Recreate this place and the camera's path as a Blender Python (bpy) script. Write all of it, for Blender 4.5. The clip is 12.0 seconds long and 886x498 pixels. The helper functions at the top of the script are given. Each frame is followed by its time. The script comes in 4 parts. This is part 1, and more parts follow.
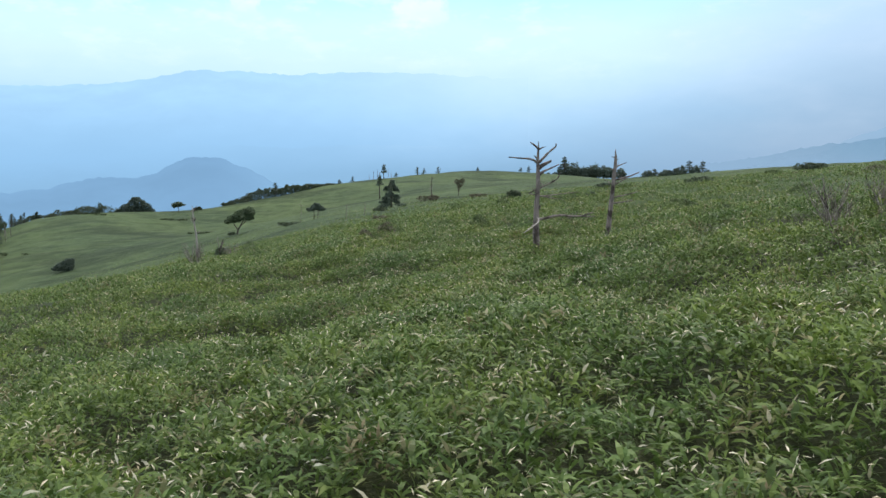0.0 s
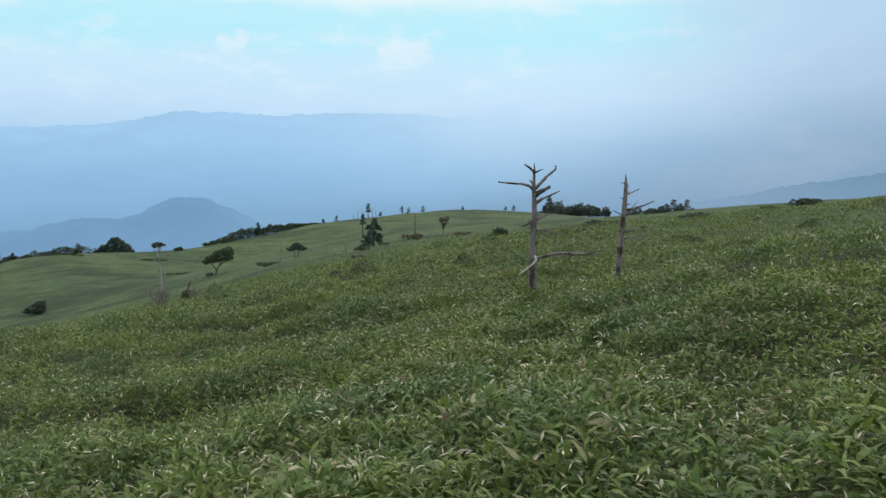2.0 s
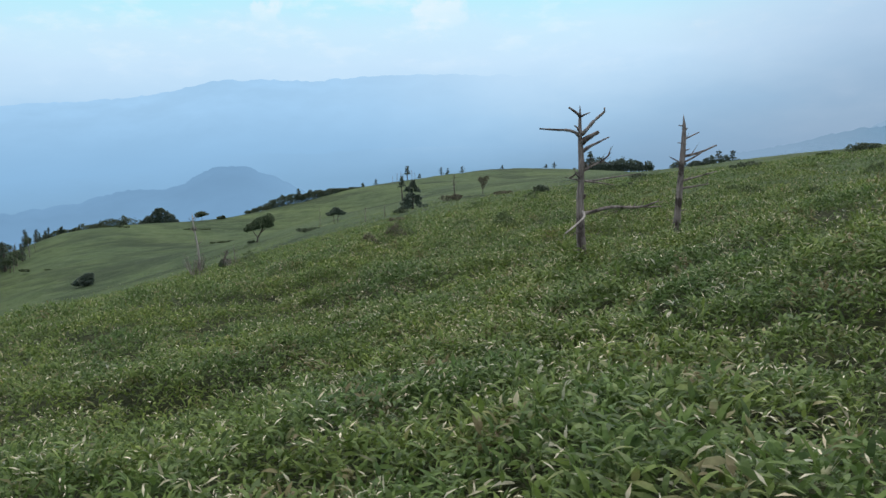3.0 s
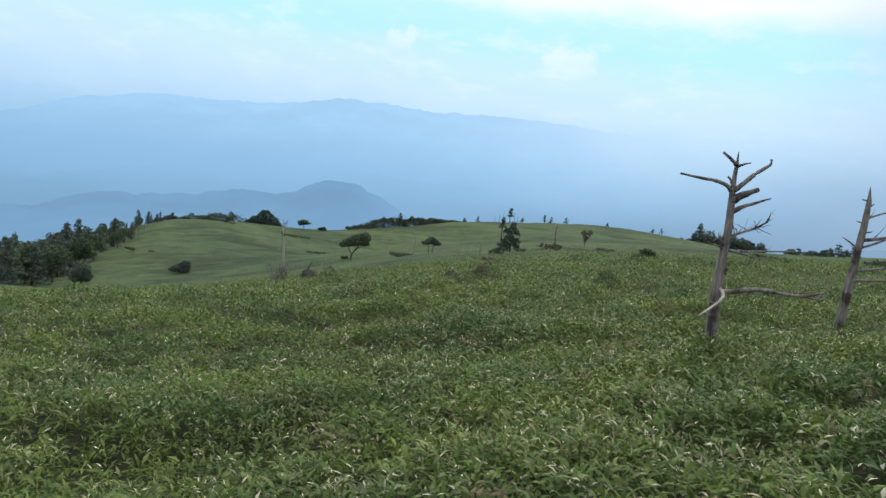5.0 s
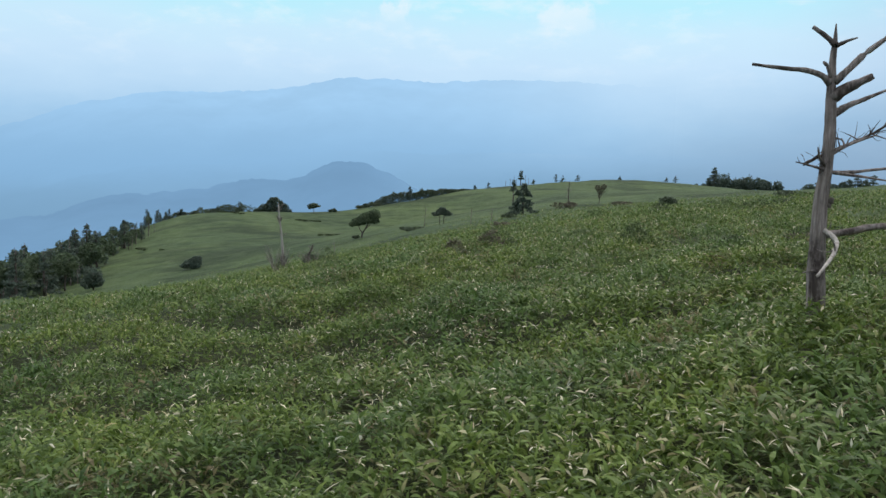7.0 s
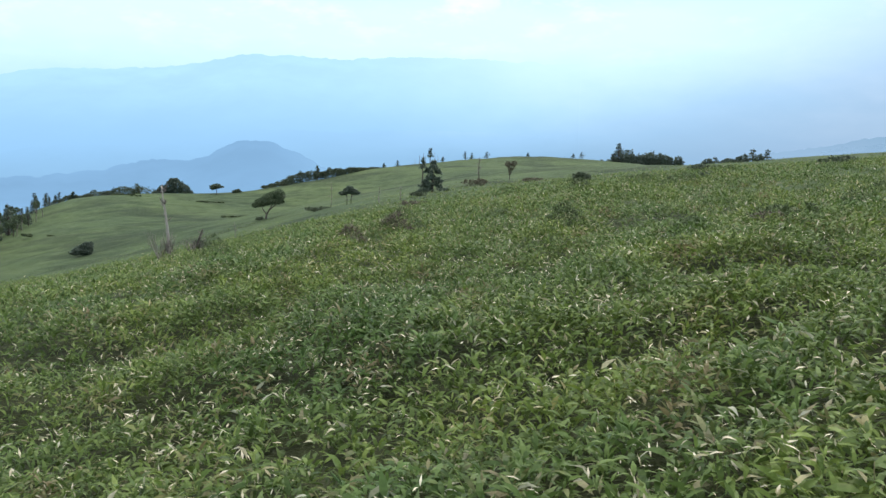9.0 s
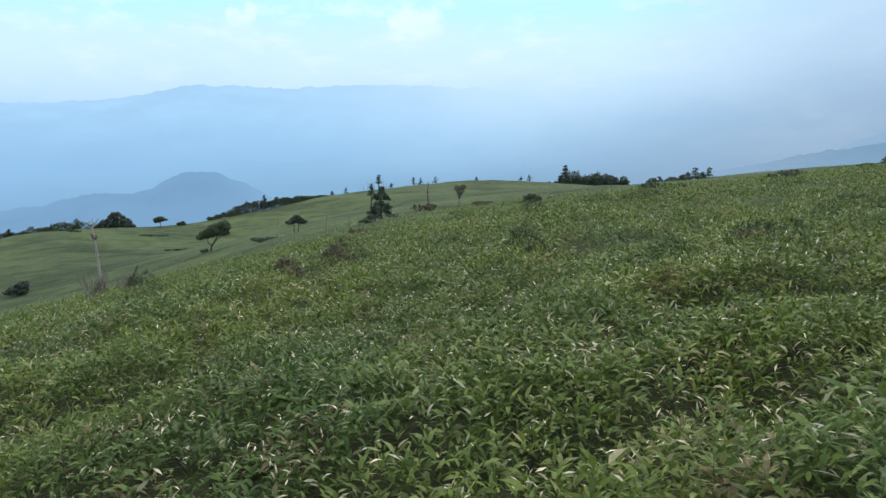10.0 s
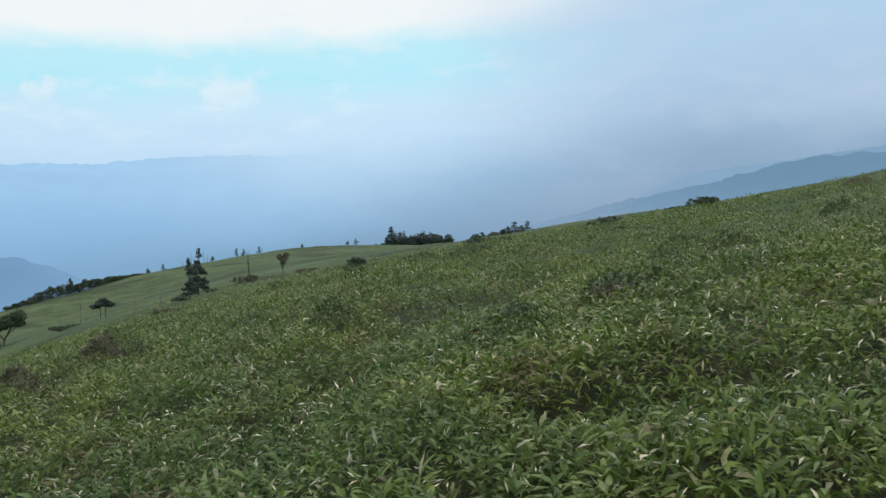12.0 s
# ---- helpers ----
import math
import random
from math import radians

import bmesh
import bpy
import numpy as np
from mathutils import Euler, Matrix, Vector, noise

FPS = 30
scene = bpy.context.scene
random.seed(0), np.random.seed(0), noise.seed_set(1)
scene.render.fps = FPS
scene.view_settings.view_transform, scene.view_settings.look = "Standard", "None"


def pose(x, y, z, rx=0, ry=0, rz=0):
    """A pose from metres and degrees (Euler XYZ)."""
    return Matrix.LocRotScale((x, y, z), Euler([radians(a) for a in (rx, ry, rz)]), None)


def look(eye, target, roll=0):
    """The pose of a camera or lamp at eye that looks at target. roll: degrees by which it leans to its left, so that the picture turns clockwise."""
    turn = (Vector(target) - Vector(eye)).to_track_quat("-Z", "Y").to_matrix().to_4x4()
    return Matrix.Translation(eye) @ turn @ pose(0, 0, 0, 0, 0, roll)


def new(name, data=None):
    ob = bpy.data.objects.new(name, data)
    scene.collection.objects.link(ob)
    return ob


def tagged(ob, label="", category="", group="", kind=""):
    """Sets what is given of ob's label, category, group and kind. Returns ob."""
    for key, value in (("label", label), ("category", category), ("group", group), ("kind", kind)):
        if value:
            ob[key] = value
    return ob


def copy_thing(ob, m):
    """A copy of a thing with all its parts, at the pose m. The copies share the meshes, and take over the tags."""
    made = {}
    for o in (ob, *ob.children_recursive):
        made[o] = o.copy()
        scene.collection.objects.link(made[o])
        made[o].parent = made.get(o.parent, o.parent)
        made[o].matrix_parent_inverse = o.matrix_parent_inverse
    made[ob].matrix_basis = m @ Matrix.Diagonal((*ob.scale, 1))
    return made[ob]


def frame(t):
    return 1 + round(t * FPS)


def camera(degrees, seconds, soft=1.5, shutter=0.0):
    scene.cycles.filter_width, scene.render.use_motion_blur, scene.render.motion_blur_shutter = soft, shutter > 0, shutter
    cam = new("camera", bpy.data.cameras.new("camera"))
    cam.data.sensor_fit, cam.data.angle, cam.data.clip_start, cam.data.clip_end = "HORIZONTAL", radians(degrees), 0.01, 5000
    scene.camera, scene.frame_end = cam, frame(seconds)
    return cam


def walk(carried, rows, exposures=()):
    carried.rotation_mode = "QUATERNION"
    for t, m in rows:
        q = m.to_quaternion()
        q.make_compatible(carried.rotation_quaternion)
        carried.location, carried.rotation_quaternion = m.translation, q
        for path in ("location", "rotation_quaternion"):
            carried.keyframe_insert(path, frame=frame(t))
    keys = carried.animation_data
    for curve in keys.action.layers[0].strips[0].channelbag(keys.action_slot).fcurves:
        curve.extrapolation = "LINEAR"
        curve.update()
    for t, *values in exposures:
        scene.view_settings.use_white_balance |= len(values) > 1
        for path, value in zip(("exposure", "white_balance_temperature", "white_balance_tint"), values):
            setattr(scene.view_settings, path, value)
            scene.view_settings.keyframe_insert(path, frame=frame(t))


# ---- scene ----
cam = camera(58.0, 12.0)
EXPOSURES = [(0.0, 0.3), (0.5, 0.28), (1.0, 0.18), (2.0, -0.02), (2.5, -0.06), (3.0, 0.01), (5.0, 0.11), (5.6, -0.03), (6.5, -0.06), (8.3, 0.4), (9.0, 0.47), (9.5, 0.29), (10.5, 0.15), (12.0, -0.06)]
# seconds, place of the eye, turn
PATH = [
    (0, 0.000, 0.001, 1.500, 84.51, -0.00, -0.00),
    (0.5, 0.008, 0.727, 1.408, 85.42, -0.89, -1.59),
    (1, 0.088, 1.421, 1.417, 86.23, 1.44, -1.89),
    (1.5, 0.071, 2.192, 1.388, 87.46, -1.75, -1.78),
    (2, 0.161, 2.940, 1.325, 87.32, 0.20, -1.06),
    (2.5, 0.160, 3.619, 1.258, 86.12, -1.43, -0.72),
    (3, 0.254, 4.312, 1.222, 84.58, 2.18, 1.77),
    (3.2, 0.286, 4.534, 1.255, 84.52, 2.65, 1.89),
    (4.8, 0.244, 6.519, 1.106, 86.71, -6.09, 7.98),
    (5, 0.197, 6.775, 1.099, 87.12, -7.00, 9.19),
    (5.5, 0.230, 7.422, 1.025, 86.95, -3.38, 11.31),
    (6, 0.210, 8.042, 1.006, 86.53, -1.69, 10.17),
    (6.5, 0.101, 8.701, 0.980, 85.64, -2.77, 10.46),
    (6.7, 0.108, 9.052, 0.934, 85.41, -2.10, 10.70),
    (8.3, -0.011, 11.525, 0.883, 83.18, 0.45, 4.37),
    (8.5, -0.078, 11.802, 0.845, 83.40, -1.11, 3.46),
    (9, -0.078, 12.444, 0.818, 83.53, -0.78, 3.46),
    (9.5, -0.042, 13.142, 0.787, 86.10, 1.93, 0.91),
    (10, -0.090, 13.800, 0.764, 85.35, 0.76, -0.20),
    (10.5, 0.026, 14.431, 0.769, 86.60, 1.67, -1.20),
    (11, 0.103, 15.035, 0.738, 87.44, 1.21, -6.95),
    (11.5, 0.320, 15.679, 0.712, 88.10, 3.64, -11.12),
    (12, 0.451, 16.232, 0.714, 89.35, 4.44, -12.51),
]
walk(cam, [(t, pose(*p)) for t, *p in PATH], EXPOSURES)

# ---------------------------------------------------------------- sky, sun
SUN_EL, SUN_AZ = 58, 25


def sky():
    world = bpy.data.worlds.new("sky")
    scene.world = world
    world.use_nodes = True
    nt = world.node_tree
    nt.nodes.clear()
    N, L = nt.nodes.new, nt.links.new

    def link(a, b):
        if isinstance(a, (int, float)):
            b.default_value = a
        elif isinstance(a, tuple):
            b.default_value = a
        else:
            L(a, b)

    def mth(op, a, b=0.0, c=0.0, clamp=False):
        n = N("ShaderNodeMath")
        n.operation, n.use_clamp = op, clamp
        link(a, n.inputs[0]), link(b, n.inputs[1]), link(c, n.inputs[2])
        return n.outputs[0]

    def mix(f, a, b):
        n = N("ShaderNodeMix")
        n.data_type = "RGBA"
        link(f, n.inputs[0]), link(a, n.inputs[6]), link(b, n.inputs[7])
        return n.outputs[2]

    def step(v, lo, hi):
        n = N("ShaderNodeMapRange")
        n.interpolation_type = "SMOOTHSTEP"
        link(v, n.inputs[0])
        n.inputs[1].default_value, n.inputs[2].default_value = lo, hi
        return n.outputs[0]

    def noise_tex(vec, scale, detail, rough=0.5):
        n = N("ShaderNodeTexNoise")
        L(vec, n.inputs["Vector"])
        n.inputs["Scale"].default_value, n.inputs["Detail"].default_value, n.inputs["Roughness"].default_value = scale, detail, rough
        return n.outputs[0]

    co = N("ShaderNodeTexCoord").outputs["Generated"]
    sep = N("ShaderNodeSeparateXYZ")
    L(co, sep.inputs[0])
    x, y, z = sep.outputs
    flat = N("ShaderNodeMapping")
    flat.inputs["Scale"].default_value = (1, 1, 2.6)
    L(co, flat.inputs[0])
    soft = noise_tex(flat.outputs[0], 5.0, 5, 0.55)
    fine = noise_tex(flat.outputs[0], 16.0, 6, 0.6)
    # height above the horizon, stirred by the cloud noise
    zz = mth("ADD", z, mth("MULTIPLY", mth("SUBTRACT", soft, 0.5), 0.055))
    zz = mth("ADD", zz, mth("MULTIPLY", mth("SUBTRACT", fine, 0.5), 0.018))
    ramp = N("ShaderNodeValToRGB")
    L(mth("MULTIPLY", zz, 2.0, clamp=True), ramp.inputs[0])
    stops = (
        (0.0, (0.195, 0.38, 0.59)), (0.06, (0.255, 0.475, 0.73)), (0.13, (0.365, 0.60, 0.855)), (0.19, (0.48, 0.70, 0.925)), (0.27, (0.58, 0.79, 0.985)),
        (0.34, (0.60, 0.84, 1.0)), (0.41, (0.50, 0.88, 1.0)), (0.48, (0.54, 0.90, 1.0)), (0.54, (0.95, 1.0, 1.0)),
        (0.70, (1.0, 1.0, 1.0)), (1.0, (0.92, 0.95, 1.0)),
    )
    els = ramp.color_ramp.elements
    while len(els) < len(stops):
        els.new(0.5)
    for e, (p, c) in zip(els, stops):
        e.position, e.color = p, (*c, 1)
    col = ramp.outputs[0]
    # billows of cloud over the whole vault
    puff = step(fine, 0.48, 0.72)
    col = mix(mth("MULTIPLY", mth("MULTIPLY", puff, 0.45), step(z, 0.09, 0.2)), col, (0.86, 0.94, 1.0, 1))
    # two cumulus heads
    curl = noise_tex(co, 34.0, 5, 0.6)
    for az, el, r in ((-13.4, 11.1, 1.7), (-1.3, 10.9, 2.2)):
        a, e = radians(az), radians(el)
        n = N("ShaderNodeVectorMath")
        n.operation = "DISTANCE"
        L(co, n.inputs[0])
        n.inputs[1].default_value = (math.sin(a) * math.cos(e), math.cos(a) * math.cos(e), math.sin(e))
        d = mth("ADD", n.outputs[1], mth("MULTIPLY", mth("SUBTRACT", curl, 0.5), 0.085))
        head = mth("SUBTRACT", 1.0, step(d, radians(r) * 0.35, radians(r) * 0.9))
        head = mth("MULTIPLY", head, step(zz, math.sin(e - radians(r) * 0.9), math.sin(e + radians(r) * 0.3)))
        col = mix(mth("MULTIPLY", head, 0.6), col, (0.88, 0.94, 1.0, 1))
    # the grey bank on the east side
    east = mth("ADD", x, mth("MULTIPLY", mth("SUBTRACT", soft, 0.5), 0.25))
    bank = mth("MULTIPLY", step(east, 0.17, 0.50), mth("SUBTRACT", 1.0, step(z, 0.30, 0.6)))
    greys = mix(step(zz, 0.0, 0.22), (0.20, 0.32, 0.48, 1), (0.45, 0.62, 0.83, 1))
    greys = mix(mth("MULTIPLY", step(soft, 0.42, 0.66), 0.2), greys, (0.66, 0.76, 0.93, 1))
    col = mix(mth("MULTIPLY", bank, 0.85), col, greys)
    # darker haze low in the east
    low = mth("MULTIPLY", step(east, 0.02, 0.28), mth("SUBTRACT", 1.0, step(zz, 0.02, 0.14)))
    col = mix(mth("MULTIPLY", low, 0.55), col, (0.22, 0.365, 0.555, 1))
    blue = N("ShaderNodeTexSky")
    blue.sky_type, blue.sun_disc = "NISHITA", False
    blue.sun_elevation, blue.sun_rotation = radians(SUN_EL), radians(SUN_AZ)
    blue_bg, cloud_bg, mixer = N("ShaderNodeBackground"), N("ShaderNodeBackground"), N("ShaderNodeMixShader")
    L(blue.outputs[0], blue_bg.inputs[0])
    blue_bg.inputs[1].default_value = 0.12
    L(col, cloud_bg.inputs[0])
    cloud_bg.inputs[1].default_value = 1.0
    mixer.inputs[0].default_value = 0.93
    L(blue_bg.outputs[0], mixer.inputs[1]), L(cloud_bg.outputs[0], mixer.inputs[2])
    L(mixer.outputs[0], N("ShaderNodeOutputWorld").inputs[0])


sky()
sun_data = bpy.data.lights.new("sun", "SUN")
sun_data.energy, sun_data.angle, sun_data.color = 1.4, radians(12), (1.0, 0.96, 0.9)
sun = new("sun", sun_data)
_a, _e = radians(SUN_AZ), radians(SUN_EL)
sun.matrix_world = look((math.sin(_a) * math.cos(_e) * 50, math.cos(_a) * math.cos(_e) * 50, math.sin(_e) * 50), (0, 0, 0))


# ---------------------------------------------------------------- materials
class Nodes:
    """A material's node tree with short ways to wire it."""

    def __init__(self, name, rough=0.6, spec=0.4):
        self.mat = bpy.data.materials.new(name)
        self.mat.use_nodes = True
        self.nt = self.mat.node_tree
        self.bsdf = self.nt.nodes["Principled BSDF"]
        self.out = self.nt.nodes["Material Output"]
        self.bsdf.inputs["Roughness"].default_value = rough
        self.bsdf.inputs["Specular IOR Level"].default_value = spec

    def n(self, kind):
        return self.nt.nodes.new(kind)

    def link(self, a, b):
        if isinstance(a, (int, float, tuple)):
            b.default_value = a
        else:
            self.nt.links.new(a, b)

    def place(self, scale=(1, 1, 1), local=False):
        m = self.n("ShaderNodeMapping")
        m.inputs["Scale"].default_value = scale
        if local:
            self.link(self.n("ShaderNodeTexCoord").outputs["Object"], m.inputs[0])
        else:
            self.link(self.n("ShaderNodeNewGeometry").outputs["Position"], m.inputs[0])
        return m.outputs[0]

    def noise(self, vec, scale, detail=4, rough=0.55):
        t = self.n("ShaderNodeTexNoise")
        self.link(vec, t.inputs["Vector"])
        t.inputs["Scale"].default_value, t.inputs["Detail"].default_value, t.inputs["Roughness"].default_value = scale, detail, rough
        return t.outputs[0]

    def ramp(self, fac, *stops):
        r = self.n("ShaderNodeValToRGB")
        self.link(fac, r.inputs[0])
        els = r.color_ramp.elements
        while len(els) < len(stops):
            els.new(0.5)
        for e, (p, c) in zip(els, stops):
            e.position, e.color = p, (*c, 1)
        return r.outputs[0]

    def mix(self, f, a, b, how="MIX"):
        m = self.n("ShaderNodeMix")
        m.data_type, m.blend_type = "RGBA", how
        self.link(f, m.inputs[0]), self.link(a, m.inputs[6]), self.link(b, m.inputs[7])
        return m.outputs[2]

    def math(self, op, a, b=0.0):
        m = self.n("ShaderNodeMath")
        m.operation = op
        self.link(a, m.inputs[0]), self.link(b, m.inputs[1])
        return m.outputs[0]

    def bump(self, height, strength, distance):
        b = self.n("ShaderNodeBump")
        b.inputs["Strength"].default_value, b.inputs["Distance"].default_value = strength, distance
        self.link(height, b.inputs["Height"])
        self.link(b.outputs[0], self.bsdf.inputs["Normal"])

    def colour(self, c):
        self.link(c, self.bsdf.inputs["Base Color"])
        self.base = c
        return self.mat

    def translucent(self, amount):
        t, m = self.n("ShaderNodeBsdfTranslucent"), self.n("ShaderNodeMixShader")
        self.link(self.base, t.inputs[0])
        m.inputs[0].default_value = amount
        self.link(self.bsdf.outputs[0], m.inputs[1]), self.link(t.outputs[0], m.inputs[2])
        self.link(m.outputs[0], self.out.inputs[0])
        return self.mat


def bamboo_material():
    k = Nodes("bamboo_leaf", 0.52, 0.25)
    rnd = k.n("ShaderNodeNewGeometry").outputs["Random Per Island"]
    leaf = k.ramp(rnd, (0.0, (0.060, 0.096, 0.025)), (0.30, (0.098, 0.154, 0.039)), (0.60, (0.139, 0.207, 0.051)),
                  (0.85, (0.176, 0.246, 0.063)), (0.955, (0.215, 0.285, 0.080)), (0.976, (0.34, 0.31, 0.17)), (0.993, (0.56, 0.53, 0.39)))
    where = k.place()
    patch = k.ramp(k.noise(where, 0.55, 3), (0.35, (0.74, 0.86, 0.92)), (0.5, (1.0, 1.0, 1.0)), (0.64, (1.2, 1.15, 0.94)))
    leaf = k.mix(1.0, leaf, patch, "MULTIPLY")
    dry = k.ramp(k.noise(where, 1.7, 3, 0.6), (0.55, (0, 0, 0)), (0.66, (1, 1, 1)))
    some = k.math("GREATER_THAN", k.math("FRACT", k.math("MULTIPLY", rnd, 37.0)), 0.55)
    leaf = k.mix(k.math("MULTIPLY", k.math("MULTIPLY", dry, some), 0.8), leaf, (0.26, 0.20, 0.115, 1))
    blot = k.ramp(k.noise(where, 45.0, 2), (0.3, (0.82, 0.82, 0.82)), (0.7, (1.12, 1.12, 1.12)))
    leaf = k.mix(1.0, leaf, blot, "MULTIPLY")
    k.colour(leaf)
    return k.translucent(0.3)


def ground_material():
    k = Nodes("grass_slope", 0.85, 0.15)
    where = k.place()
    big, mid, fine = k.noise(where, 0.035, 4), k.noise(where, 0.3, 5, 0.6), k.noise(where, 3.0, 5, 0.65)
    c = k.ramp(mid, (0.32, (0.058, 0.088, 0.036)), (0.5, (0.081, 0.119, 0.052)), (0.68, (0.108, 0.144, 0.068)))
    c = k.mix(1.0, c, k.ramp(big, (0.38, (0.80, 0.84, 0.88)), (0.62, (1.06, 1.04, 0.98))), "MULTIPLY")
    c = k.mix(1.0, c, k.ramp(fine, (0.3, (0.72, 0.74, 0.7)), (0.7, (1.2, 1.18, 1.12))), "MULTIPLY")
    mats = k.noise(k.place((0.6, 1.0, 1.0)), 0.045, 5, 0.62)
    c = k.mix(k.ramp(mats, (0.49, (0, 0, 0)), (0.60, (1, 1, 1))), c, k.mix(1.0, c, (0.56, 0.59, 0.60, 1), "MULTIPLY"))
    blot = k.noise(k.place((0.5, 1.0, 1.0)), 0.16, 5, 0.65)
    c = k.mix(1.0, c, k.ramp(blot, (0.36, (0.74, 0.77, 0.78)), (0.5, (0.97, 0.98, 0.99)), (0.66, (1.1, 1.09, 1.04))), "MULTIPLY")
    # bare leaf litter round the walk, darkened to paint in shade under the thick bamboo; grass further out
    gone, near = k.n("ShaderNodeVectorMath"), k.n("ShaderNodeMapRange")
    gone.operation = "DISTANCE"
    k.link(where, gone.inputs[0])
    gone.inputs[1].default_value = (0, 14, 0)
    k.link(gone.outputs[1], near.inputs[0])
    near.inputs[1].default_value, near.inputs[2].default_value = 28, 11
    shaded_litter = k.ramp(fine, (0.3, (0.024, 0.030, 0.012)), (0.7, (0.058, 0.068, 0.028)))
    c = k.mix(near.outputs[0], c, shaded_litter)
    k.bump(k.math("ADD", fine, k.math("MULTIPLY", mid, 2.0)), 0.65, 0.35)
    return k.colour(c)


def dead_wood_material():
    k = Nodes("weathered_wood", 0.85, 0.2)
    grain = k.noise(k.place((30, 30, 2.2)), 1.6, 6, 0.65)
    blotch = k.noise(k.place((1, 1, 0.7)), 5.0, 5, 0.62)
    c = k.ramp(grain, (0.28, (0.085, 0.072, 0.068)), (0.5, (0.205, 0.178, 0.168)), (0.72, (0.37, 0.335, 0.32)))
    c = k.mix(1.0, c, k.ramp(blotch, (0.38, (0.30, 0.27, 0.26)), (0.46, (0.85, 0.83, 0.82)), (0.54, (1.05, 1.02, 1.0)), (0.7, (1.3, 1.26, 1.24))), "MULTIPLY")
    k.bump(k.math("ADD", grain, k.math("MULTIPLY", blotch, 0.6)), 0.7, 0.012)
    return k.colour(c)


def plain_noise(name, lo, hi, scale, rough=0.8, spec=0.2, translucent=0.0, island=True):
    k = Nodes(name, rough, spec)
    v = k.noise(k.place(), scale, 4)
    c = k.ramp(v, (0.3, lo), (0.7, hi))
    if island:
        r = k.n("ShaderNodeNewGeometry").outputs["Random Per Island"]
        c = k.mix(1.0, c, k.ramp(r, (0.0, (0.65, 0.68, 0.62)), (1.0, (1.35, 1.3, 1.25))), "MULTIPLY")
    k.colour(c)
    return k.translucent(translucent) if translucent else k.mat


M_BAMBOO = bamboo_material()
M_GROUND = ground_material()
M_DEAD = dead_wood_material()
M_PALE = plain_noise("bleached_wood", (0.20, 0.175, 0.155), (0.52, 0.48, 0.44), 32, 0.8, island=False)
M_BARK = plain_noise("bark", (0.060, 0.050, 0.044), (0.145, 0.125, 0.11), 12, 0.9, island=False)
M_NEEDLE = plain_noise("conifer_needles", (0.082, 0.116, 0.098), (0.128, 0.166, 0.134), 1.5, 0.6, 0.3, 0.4)
M_BROAD = plain_noise("tree_leaves", (0.076, 0.112, 0.066), (0.118, 0.158, 0.092), 1.2, 0.6, 0.3, 0.4)
M_SHRUB = plain_noise("shrub_leaves", (0.068, 0.094, 0.064), (0.108, 0.138, 0.088), 2.0, 0.6, 0.3, 0.4)
M_SCRUB = plain_noise("hill_scrub", (0.062, 0.086, 0.046), (0.096, 0.122, 0.064), 1.5, 0.8, 0.15)
M_TUFT = plain_noise("tuft_leaves", (0.054, 0.086, 0.036), (0.098, 0.138, 0.056), 5.0, 0.6, 0.25, 0.2)
M_BROWN = plain_noise("brown_shrub_leaves", (0.095, 0.086, 0.064), (0.155, 0.140, 0.104), 3.0, 0.7, 0.2, 0.1)
M_STRAW = plain_noise("dead_bamboo_leaf", (0.44, 0.37, 0.24), (0.80, 0.76, 0.62), 9, 0.55, 0.4, 0.15)
M_LEAF = plain_noise("single_bamboo_leaf", (0.085, 0.145, 0.036), (0.150, 0.215, 0.056), 6, 0.5, 0.4, 0.3)
M_CANE = plain_noise("bamboo_cane", (0.10, 0.12, 0.05), (0.22, 0.20, 0.10), 30, 0.6, island=False)


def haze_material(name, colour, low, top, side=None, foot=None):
    """A far slope with painted haze: it glows in place of the air's light and thins out towards its foot."""
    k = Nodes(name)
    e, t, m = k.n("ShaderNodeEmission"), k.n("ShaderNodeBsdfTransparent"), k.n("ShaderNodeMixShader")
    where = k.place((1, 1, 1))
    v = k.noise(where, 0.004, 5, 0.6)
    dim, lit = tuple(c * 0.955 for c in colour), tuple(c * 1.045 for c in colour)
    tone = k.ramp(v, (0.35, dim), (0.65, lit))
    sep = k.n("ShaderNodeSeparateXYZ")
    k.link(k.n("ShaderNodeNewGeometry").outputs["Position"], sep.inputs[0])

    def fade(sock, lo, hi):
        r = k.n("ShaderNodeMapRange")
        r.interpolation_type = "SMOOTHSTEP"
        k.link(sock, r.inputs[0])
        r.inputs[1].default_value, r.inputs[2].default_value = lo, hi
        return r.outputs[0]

    # haze gradient painted into the glow, deeper blue towards the foot
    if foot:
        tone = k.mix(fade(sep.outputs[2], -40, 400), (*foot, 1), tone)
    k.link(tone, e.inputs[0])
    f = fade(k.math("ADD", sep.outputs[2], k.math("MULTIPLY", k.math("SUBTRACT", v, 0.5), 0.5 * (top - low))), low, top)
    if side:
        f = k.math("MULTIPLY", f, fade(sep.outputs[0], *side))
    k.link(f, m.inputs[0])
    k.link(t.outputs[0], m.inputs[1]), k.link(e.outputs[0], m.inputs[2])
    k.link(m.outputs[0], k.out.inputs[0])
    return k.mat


# ---------------------------------------------------------------- shared builders


